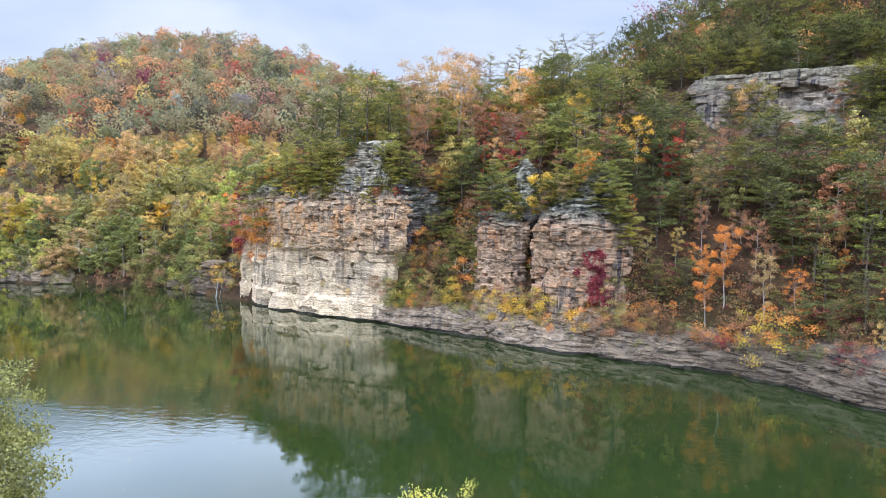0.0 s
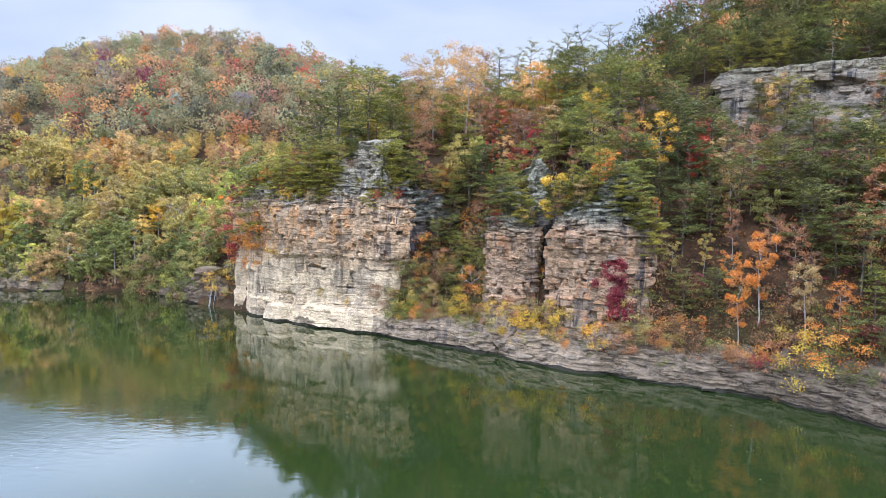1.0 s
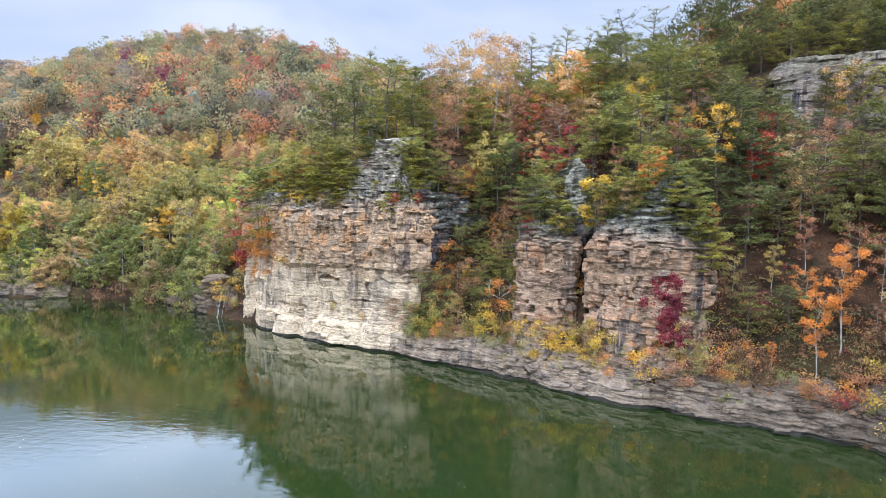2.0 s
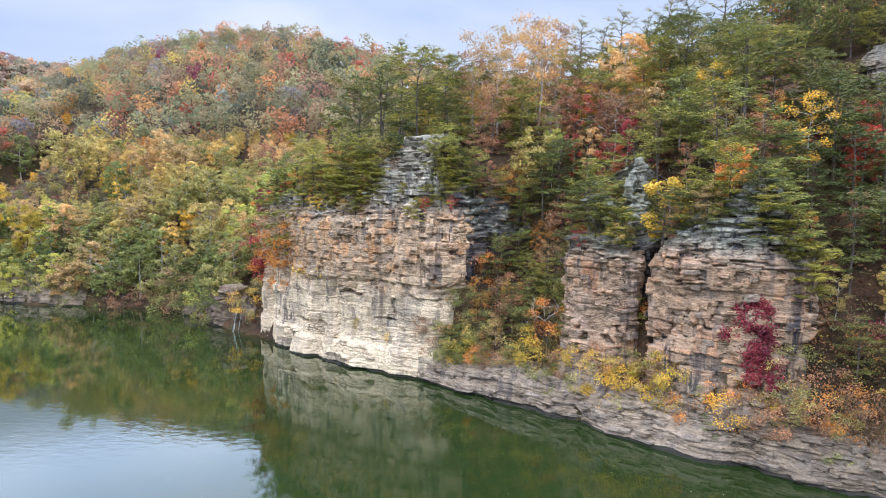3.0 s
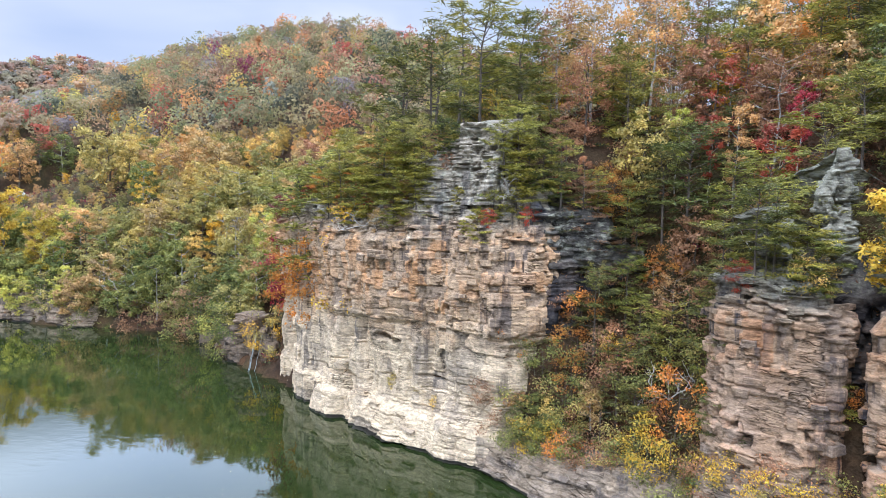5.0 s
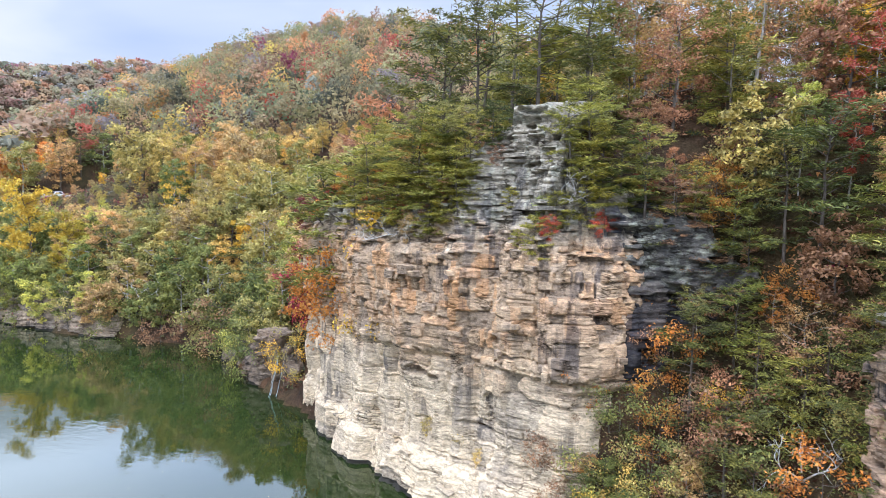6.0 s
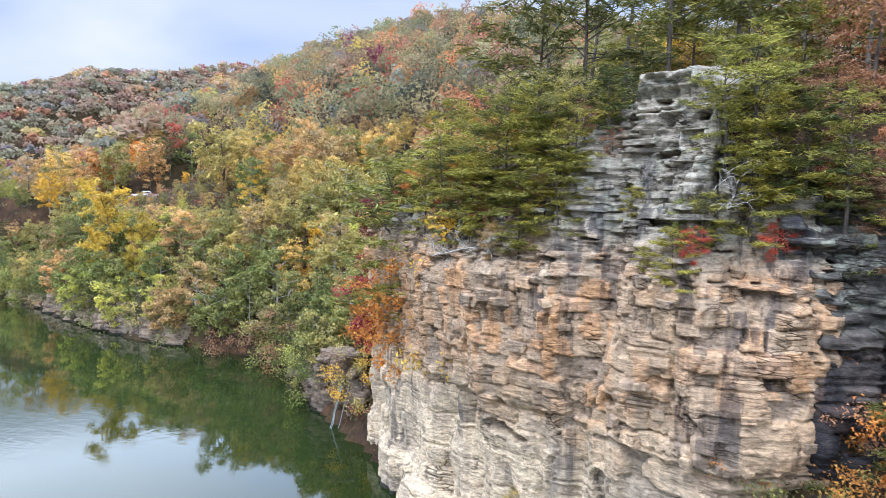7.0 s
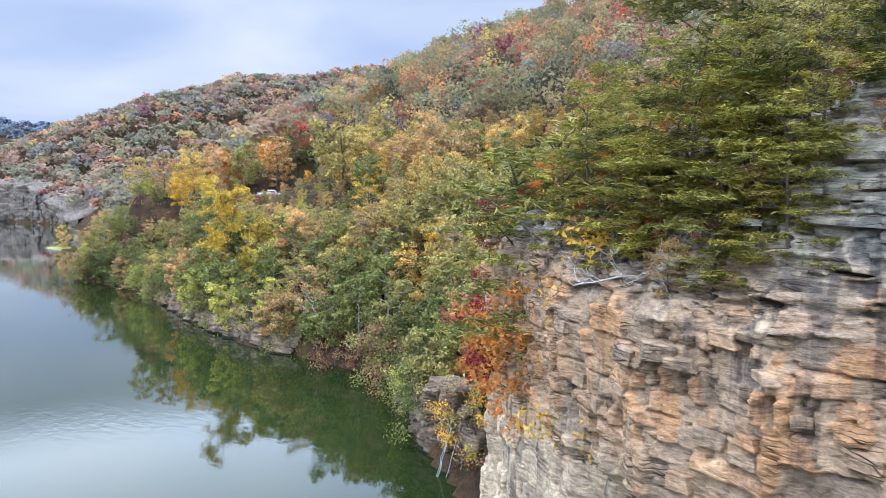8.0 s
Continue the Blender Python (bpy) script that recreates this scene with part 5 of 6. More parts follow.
# the skyline over the tall cliff and the foot of the upper one
plant(70, strewn(4000, (-40, 80, 75, 135), 25), lambda x, y, d, f: 22 < d < 44 and f > -40 and not (34 < x < 80 and 22 < d < 46), 3.0, slope_tree)
# woods down to the water, and up to the road
plant(470, strewn(16000, (-172, 112, -40, 186), 22), lambda x, y, d, f: 0.8 < d < 48 and f < -46 and off_road(x, y) > 9.5,
      lambda x, y, d: 2.8 if d < 14 else 3.3, wood_tree)
plant(90, strewn(5000, (-242, 128, -166, 205), 39), lambda x, y, d, f: 0.8 < d < 50 and f > -236 and off_road(x, y) > 9.5 and y > 134, 4.0, wood_tree)
plant(45, strewn(5000, (-168, 130, -130, 153), 43), lambda x, y, d, f: 0.8 < d and off_road(x, y) > 5.0, 2.6, wood_tree)
# bushes before the lower cliffs
plant(44, strewn(4000, (2, 72, 25, 92), 35), lambda x, y, d, f: 3 < f < 24 and 0.9 < d < 2.9, 0.95,
      lambda x, y, d, f: (rs.choice(["shrub0", "shrub1", "shrub2"]), pick([("yellow", 2.2), ("gold", 3), ("lime", 1), ("green", 3), ("olive", 2), ("orange", 1.6), ("rust", 3)]), rs.uniform(0.7, 1.3), "at the foot of the cliff"))
# trees over and before the upper cliff
plant(34, strewn(3000, (34, 80, 84, 122), 36), lambda x, y, d, f: 47 < d < 51 or (36 < d < 43 and rs.random() < 0.4), 2.2, lambda x, y, d, f: (*slope_tree(x, y, 12, f)[:2], rs.uniform(0.4, 0.75), "beside the upper cliff"))
for key, colour, x, y, top in [("pine3", "hemlock", 64.5, 97.2, 34.5), ("pine0", "pine", 67.5, 96.6, 36), ("pine2", "pine", 66, 95.0, 35), ("pine3", "pine", 70, 94.2, 36), ("pine3", "hemlock", 69.5, 92.8, 36), ("broad1", "olive", 73, 90.5, 36), ("pine0", "pine", 76.5, 88.5, 37), ("pine1", "hemlock", 61, 97.6, 33),
                               ("sparse0", "copper", 50.2, 107.2, 39.5), ("pine3", "pine", 51.0, 106.0, 38.5), ("pine0", "hemlock", 47.6, 108.2, 38.0), ("pine3", "hemlock", 63.5, 99.4, 39.0), ("sparse1", "rust", 62, 100.8, 38.0), ("pine0", "pine", 66.5, 96.8, 43), ("pine3", "pine", 69, 95.4, 44), ("pine0", "hemlock", 71.5, 93, 44), ("pine3", "pine", 64.4, 98.2, 41), ("pine2", "hemlock", 41.5, 113.6, 38.5), ("pine3", "pine", 38.6, 116.5, 40.5), ("pine0", "pine", 36.2, 116.8, 39), ("sparse1", "rust", 47.5, 106.5, 32.5), ("pine2", "hemlock", 43, 109.5, 33.5), ("pine3", "pine", 39.4, 112.2, 35.0), ("sparse0", "peach", 36.5, 115, 36)]:
    tree(key, colour, x, y, top, place="before the upper cliff")
for i in range(20):
    x, y = 39.5 + 1.5 * i, float(np.interp(39.5 + 1.5 * i, (39, 43, 49.5, 57, 64.2, 69), (118.5, 113.4, 109.6, 105.4, 100.8, 98.4))) + rs.uniform(2.2, 3.6)
    tree(rs.choice(["pine2", "pine3", "pine0", "sparse0"]), rs.choice(["pine", "hemlock", "hemlock"]), x, y, z=max(39.0, float(ground_at(x, y))), scale=rs.uniform(0.5, 0.85), place="above the upper cliff")
# pines along the hillside's outline
count = 0
for x, y, d, f in strewn(4000, (24, 106, 70, 142), 47):
    if 49 < d < 76 and clear(x, y, 3.4) and count < 44:
        tree(pick(PINES), pick([("pine", 4), ("hemlock", 5), ("rust", 0.6)]), x, y, scale=rs.uniform(0.6, 0.95), place="high on the steep hillside")
        taken.append((x, y, 3.4))
        count += 1
# low growth that overhangs the water under the woods
# dark leaf weights carry the bank's shade as well as leaf colour
plant(280, strewn(14000, (-165, 110, -40, 150), 29), lambda x, y, d, f: 0.1 < d < 3.4 and -160 < f < -46.5 and not (-112 < f < -88 and rs.random() < 0.6), 1.3,
      lambda x, y, d, f: (rs.choice(["shrub0", "shrub1", "shrub2"]), pick([("olive", 2), ("green", 6), ("hemlock", 5), ("rust", 2), ("copper", 1), ("lime", 0.5)]), rs.uniform(1.2, 2.5), "overhanging the water"))
# shrubs along the shelf and at the cliffs' feet
plant(280, strewn(12000, (-10, 46, 56, 100), 23), lambda x, y, d, f: f < 50 and (1.2 < d < 2.9 if 4 < f < 23 else (1.4 if f > 24 else 2.0) < d < 8.0), 1.0, shelf_shrub)
for key, colour, x, y, s in [("shrub2", "yellow", 2.9, 88.2, 1.4), ("shrub2", "yellow", 34.5, 68, 1.6), ("shrub0", "yellow", 9.4, 83.8, 1.1), ("shrub2", "yellow", 7.8, 84.6, 1.1), ("shrub2", "gold", -39.5, 114.6, 1.6),
                             ("shrub2", "yellow", -40.6, 114.4, 1.3), ("shrub2", "yellow", -6.3, 93.6, 1.0), ("shrub0", "green", -5.2, 92.8, 1.1), ("shrub1", "hemlock", -7.4, 94.2, 1.2), ("shrub0", "orange", -4.2, 92.6, 1.1), ("shrub1", "green", -3.2, 92.4, 1.3), ("shrub2", "green", -5.4, 94.0, 0.9), ("shrub0", "rust", -2.2, 91.6, 1.1), ("near_pine2", "hemlock", -6.6, 94.4, 0.62), ("shrub0", "hemlock", -4.2, 94.1, 1.3), ("shrub1", "hemlock", -4.8, 95.4, 1.4), ("shrub0", "orange", -3.2, 95.6, 1.2), ("shrub1", "green", -5.9, 96.0, 1.1), ("near_pine2", "pine", -5.6, 93.2, 0.5), ("shrub0", "rust", -1.6, 94.3, 1.2), ("shrub1", "rust", -4.1, 97.0, 0.9), ("shrub0", "orange", 30.5, 71.5, 1.2), ("shrub2", "orange", 47, 60, 1.8), ("shrub2", "orange", 37, 67, 1.5), ("shrub0", "gold", 12, 82, 1.0)]:
    tree(key, colour, x, y, scale=s, place="at the foot of the cliff")


def undergrowth(name, pts, per, size, weights, seed, label, height=0.8):
    """Low growth and fallen leaves over the ground: too many to count."""
    r = np.random.RandomState(seed)
    pts = np.asarray(pts)
    n = len(pts)
    names = list(weights)
    w = np.array([weights[k] for k in names], float)
    cols = np.array([PALETTE[k] for k in names])[r.choice(len(names), n, p=w / w.sum())] * r.uniform(0.7, 1.2, (n, 1))
    c = np.c_[pts, ground_at(pts[:, 0], pts[:, 1])]
    m = n * per
    off = r.normal(0, 1, (m, 3)) * np.array([0.45, 0.45, 0.3]) * height
    off[:, 2] = np.abs(off[:, 2]) + 0.05
    v, f = cards(np.repeat(c, per, 0) + off, r.normal(0, 0.7, (m, 3)) + np.array([0, -0.2, 0.8]), r.normal(0, 1, (m, 3)), size * r.uniform(0.6, 1.3, m), size * r.uniform(0.5, 0.9, m), True)
    leaf = np.repeat(np.repeat(cols, per, 0) * r.uniform(0.75, 1.25, (m, 1)), 3, 0)
    COUNT["tris"] += len(f)
    return tagged(new(name, raw_mesh(name, v, f, False, {"leaf": leaf}, [M["woods"]])), label, "undergrowth", kind="stuff")


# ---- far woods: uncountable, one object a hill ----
def woods(name, xy, heights, weights, per, size, seed, label, haze_mix=0.0, thin=1.0, tone=(0.36, 0.33, 0.32)):
    r = np.random.RandomState(seed)
    xy = np.asarray(xy)
    n = len(xy)
    z = ground_at(xy[:, 0], xy[:, 1])
    names = list(weights)
    w = np.array([weights[k] for k in names], float)
    ci = r.choice(len(names), n, p=w / w.sum())
    cols = np.array([PALETTE[k] for k in names])[ci] * r.uniform(0.75, 1.25, (n, 1)) * r.uniform(0.9, 1.1, (n, 3))
    # aerial haze is mixed into the leaf colours, more for farther hills
    cols = cols * (1 - haze_mix) + np.array(tone) * haze_mix
    h = heights[0] + (heights[1] - heights[0]) * r.rand(n)
    rad = h * r.uniform(0.30, 0.46, n) * (1.35 if haze_mix > 0.3 else 1.0)
    k = 9
    dirs = unit(r.normal(0, 1, (n, k, 3)) + np.array([0, 0, 0.35 + 2.0 * (haze_mix > 0.3)]))
    cc = np.stack([xy[:, 0], xy[:, 1], z + h * (0.30 if haze_mix > 0.3 else 0.56)], -1)[:, None] + dirs * np.stack([rad, rad, h * 0.40], -1)[:, None] * r.uniform(0.45, 0.85, (n, k, 1))
    m = per // k
    off = unit(r.normal(0, 1, (n, k, m, 3)) + dirs[:, :, None] * 0.8)
    pts = cc[:, :, None] + off * (rad * 0.42)[:, None, None, None] * r.uniform(0.6, 1.1, (n, k, m, 1))
    nn = np.array([0, 0, 2.2 * (thin < 1)]) + off * (0.5 if haze_mix > 0.3 else 1.0) + r.normal(0, 0.25, off.shape) + np.array([0, 0, 0.35 + 1.2 * haze_mix]) + dirs[:, :, None] * 0.9
    al = r.normal(0, 1, off.shape)
    L = size * r.uniform(0.7, 1.3, n * k * m)
    v, f = cards(pts.reshape(-1, 3), nn.reshape(-1, 3), al.reshape(-1, 3), L, L * r.uniform(0.8, 1.3, n * k * m) * thin, True)
    leaf = np.repeat(np.repeat(cols, k * m, 0) * r.uniform(0.85, 1.15, (n * k * m, 1)), 3, 0)
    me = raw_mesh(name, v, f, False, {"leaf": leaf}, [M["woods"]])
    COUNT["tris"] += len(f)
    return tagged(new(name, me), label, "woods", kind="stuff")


def scatter(n, box, gap, keep, seed):
    """Evenly strewn points of the plan that pass the test keep(x, y arrays)."""
    r = np.random.RandomState(seed)
    nx, ny = int((box[2] - box[0]) / gap), int((box[3] - box[1]) / gap)
    X, Y = np.meshgrid(box[0] + (np.arange(nx) + 0.5) * gap, box[1] + (np.arange(ny) + 0.5) * gap)
    X, Y = X.ravel() + r.uniform(-0.45, 0.45, X.size) * gap, Y.ravel() + r.uniform(-0.45, 0.45, Y.size) * gap
    ok = keep(X, Y)
    return np.c_[X[ok], Y[ok]][:n]


def hill1(X, Y):
    d, f = edge_distance(X, Y, BANK)
    ok = inside(X, Y, LAND_A) & (d > 40)
    ok &= (X < 10) & ~((X > -38) & (d < 50)) & (ridge_height(X, Y, *HILLS[0]) > 8) & (edge_distance(X, Y, ROAD)[0] > 9)
    # ground before the road left open along the camera's line of sight
    ok &= ~((X < -72) & (Y < 176) & (X + 13.5 > -1.48 * (Y - 77.6)) & (X + 13.5 < -1.05 * (Y - 77.6)) & (edge_distance(X, Y, ROAD)[0] < 45))
    # the far side of the ridge is never in view
    return ok & (Y < 236 + np.clip(-X - 20, 0, 120) * 0.85 + 22)


def hill_right(X, Y):
    d, f = edge_distance(X, Y, BANK)
    return inside(X, Y, LAND_A) & (d > 47.2) & (X > 16) & (Y < 172) & (X < 105)


def hill2(X, Y):
    d, f = edge_distance(X, Y, BANK)
    return inside(X, Y, LAND_A) & (d > 4) & (X < -164) & ((ridge_height(X, Y, *HILLS[2]) > 8) | (d < 80)) & (Y < 1.0 * (-X) + 130) & ~((X > -242) & (X < -205) & (Y < 168))


def hill3(X, Y):
    d, f = edge_distance(X, Y, BANK)
    return inside(X, Y, LAND_A) & (d > 8) & (X < -460) & (ridge_height(X, Y, *HILLS[3]) > 20)


MIXED = {"olive": 9, "green": 4.4, "dark": 1.4, "orange": 2.0, "rust": 3.8, "red": 0.4, "crimson": 0.3, "yellow": 0.9, "peach": 2.8, "grey": 1.0}
FAR = {"olive": 9, "green": 2.4, "orange": 2.8, "rust": 2.6, "red": 0.3, "crimson": 0.15, "yellow": 0.6, "peach": 3.4, "grey": 1.4}
woods("hillside_woods", scatter(2600, (-330, 150, 12, 390), 6.4, hill1, 1), (8, 13), MIXED, 270, 0.74, 2, "mixed autumn woods covering the round hill, olive, rust, orange and red", 0.12)
woods("hillside_pines", scatter(2300, (16, 50, 105, 174), 3.0, hill_right, 3), (6, 10.5), {"needle": 8, "needle_dark": 7, "rust": 1.0, "orange": 0.6, "crimson": 0.3, "peach": 0.5}, 162, 0.72, 4, "dark pine woods with autumn trees on the steep hillside", 0.0, 0.4)
# the last triple is the haze colour mixed into the leaves
woods("distant_woods", scatter(9500, (-600, 130, -164, 600), 7.2, hill2, 5), (9.5, 13), FAR, 63, 2.2, 6, "distant hillside of autumn woods, haze mixed into the leaf colours", 0.34, 1.0, (0.36, 0.345, 0.35))
woods("horizon_woods", scatter(1500, (-1900, 200, -460, 800), 24.0, hill3, 7), (12, 20), MIXED, 54, 6.0, 8, "far wooded ridge, blue-grey haze mixed into the leaf colours", 0.85, 1.0, (0.22, 0.29, 0.40))

pts = [(x, y) for x, y, d, f in strewn(9000, (-40, 52, 62, 118), 31) if 1.2 < d < 34 and not on_face(d, f)][:5200]
undergrowth("undergrowth", pts, 20, 0.34, {"litter": 8, "rust": 3, "olive": 1.2, "green": 1.2, "dark": 2.5, "orange": 0.9, "yellow": 0.4, "crimson": 0.5}, 33, "leaf litter, dry grass and low scrub on the steep slope")
pts = [(x, y) for x, y, d, f in strewn(4200, (-168, 110, -40, 180), 32) if d > 0.6 and d < 34 and f < -44][:2600]
undergrowth("undergrowth", pts, 16, 0.42, {"litter": 4, "rust": 2, "olive": 4, "green": 3, "dark": 2, "crimson": 0.6, "grey": 1}, 34, "low scrub and leaf litter under the bankside woods", 1.1)
pts = [(x, y) for x, y, d, f in strewn(9000, (-12, 50, 52, 100), 37) if 1.0 < d < 9.5 and not (d > 3 and on_face(d, f))][:1900]
undergrowth("undergrowth", pts, 26, 0.22, {"litter": 4, "rust": 3, "olive": 3, "green": 2, "yellow": 1, "orange": 1.5, "peach": 1}, 38, "dry grass, weeds and fallen leaves along the rock shelf", 0.8)
print("triangles of plants", COUNT)

# ---- road, car, rail ----


def plain(name, colour, rough=0.6, metal=0.0, grain=0.15, scale=6.0):
    m, t = material(name)
    n = noise_tex(t, place_coord(t), scale, 4.0)
    lo, hi = tuple(c * (1 - grain) for c in colour), tuple(min(1, c * (1 + grain)) for c in colour)
    finish(t, ramp(t, n, [(0.35, lo), (0.65, hi)]).outputs[0], rough, n, 0.2, 0.02, metal)
    return m


M["asphalt"] = plain("worn_asphalt", (0.12, 0.12, 0.118), 0.9)
M["grass"] = plain("mown_grass", (0.30, 0.33, 0.10), 0.95, 0, 0.35, 1.5)
M["steel"] = plain("galvanised_steel", (0.36, 0.37, 0.38), 0.55, 0.6)
M["board"] = plain("weathered_board", (0.33, 0.29, 0.25), 0.9, 0, 0.3, 3.0)
M["paint"] = plain("white_car_paint", (0.80, 0.81, 0.83), 0.25, 0, 0.03)
M["glass"] = plain("dark_car_glass", (0.03, 0.035, 0.04), 0.08, 0, 0.05)
M["tyre"] = plain("tyre_rubber", (0.02, 0.02, 0.02), 0.9)
M["rim"] = plain("wheel_rim", (0.5, 0.5, 0.52), 0.35, 0.8)
M["lamp_red"] = plain("red_lamp_glass", (0.45, 0.02, 0.02), 0.3)
M["lamp_clear"] = plain("clear_lamp_glass", (0.75, 0.75, 0.72), 0.2)
M["dead_wood"] = bark_material("bleached_dead_wood", (0.38, 0.36, 0.33), (0.62, 0.60, 0.56))
M["foam"] = plain("falling_water", (0.40, 0.50, 0.53), 0.2, 0, 0.25, 4.0)


def along(line, step):
    p = np.asarray(line, float)
    s = np.r_[0, np.cumsum(np.hypot(*np.diff(p, axis=0).T))]
    q = np.linspace(0, s[-1], int(s[-1] / step) + 1)
    xy = np.stack([np.interp(q, s, p[:, 0]), np.interp(q, s, p[:, 1])], 1)
    for _ in range(6):
        xy[1:-1] = 0.5 * xy[1:-1] + 0.25 * (xy[:-2] + xy[2:])
    t = unit(np.gradient(xy, axis=0))
    return xy, np.stack([t[:, 1], -t[:, 0]], 1)


def strip(name, xy, side, a, b, z, thick, mat, **tags):
    """A ribbon with thickness between the offsets a and b from a line."""
    cols = []
    for off, dz in ((a, -thick), (a, 0), (b, 0), (b, -thick)):
        p = xy + side * off
        cols.append(np.c_[p, np.full(len(p), z + dz)])
    v = np.stack(cols, 1)
    me = raw_mesh(name, v.reshape(-1, 3), grid_faces(len(xy), 4), False, mats=[mat])
    return tagged(new(name, me), **tags)


ROAD_XY, ROAD_SIDE = along(ROAD, 1.5)
strip("road", ROAD_XY, ROAD_SIDE, -3.4, 3.4, 18.36, 0.5, M["asphalt"], label="grey asphalt road on a terrace in the woods", category="road", kind="structure")
strip("verge", ROAD_XY, ROAD_SIDE, -9.0, -3.4, 18.32, 0.5, M["grass"], label="mown yellow-green grass verge beside the road", category="grass verge", kind="structure")
strip("verge", ROAD_XY, ROAD_SIDE, 3.4, 6.0, 18.32, 0.5, M["grass"], label="mown grass verge beside the road", category="grass verge", kind="structure")
RIVER_SIDE = -1 if np.hypot(*(ROAD_XY[len(ROAD_XY) // 2] - ROAD_SIDE[len(ROAD_XY) // 2] * 8 - np.array([-10, 90]))) < np.hypot(*(ROAD_XY[len(ROAD_XY) // 2] + ROAD_SIDE[len(ROAD_XY) // 2] * 8 - np.array([-10, 90]))) else 1


def box_bm(sx, sy, sz, bevel=0.0):
    bm = bmesh.new()
    bmesh.ops.create_cube(bm, size=1.0)
    bmesh.ops.scale(bm, vec=(sx, sy, sz), verts=bm.verts)
    if bevel:
        bmesh.ops.bevel(bm, geom=list(bm.edges), offset=bevel, segments=2, affect="EDGES", profile=0.5)
    return bm


def bm_mesh(name, bm, mat):
    me = bpy.data.meshes.new(name)
    bm.to_mesh(me)
    bm.free()
    me.materials.append(mat)
    return me


def fence(name, i0, i1, off, heights, size, post, every, mat, label, category):
    """Posts with one or more rails along the road, from one station to another."""
    p = ROAD_XY[i0:i1] + ROAD_SIDE[i0:i1] * off * RIVER_SIDE
    root = new(name)
    root.location = (*p[0], 18.3)
    tagged(root, label, category)
    post_me = bm_mesh("post", box_bm(post, post, heights[-1] + 0.35, 0.01), mat)
    for k in range(0, len(p), every):
        ob = part("post", post_me, root)
        ob.location = (p[k][0] - p[0][0], p[k][1] - p[0][1], (heights[-1] + 0.15) / 2 - 0.1)
    for h in heights:
        q = np.c_[p - p[0], np.full(len(p), h)]
        s = ROAD_SIDE[i0:i1] * RIVER_SIDE * -0.06
        ring = [q + np.c_[s * k, np.full(len(p), dz)] for k, dz in ((0, -size / 2), (1, -size / 4), (0.3, 0), (1, size / 4), (0, size / 2), (-0.5, 0))]
        v = np.stack(ring, 1)
        n = len(p)
        i = np.arange(n - 1)[:, None] * 6 + np.arange(6)[None]
        j = np.arange(n - 1)[:, None] * 6 + (np.arange(6)[None] + 1) % 6
        part("rail", raw_mesh("rail", v.reshape(-1, 3), np.stack([i, j, j + 6, i + 6], -1).reshape(-1, 4), False, mats=[mat]), root)
    return root


mid = int(np.argmin(np.hypot(*(ROAD_XY - np.array([-129, 166])).T)))
fence("guardrail", mid - 6, mid + 3, 4.2, (0.62,), 0.32, 0.12, 2, M["steel"], "galvanised steel guardrail along the road", "guardrail")
fence("board_fence", mid + 3, mid + 13, 4.4, (0.35, 0.75, 1.15), 0.16, 0.13, 2, M["board"], "weathered three-board fence beside the road", "fence")


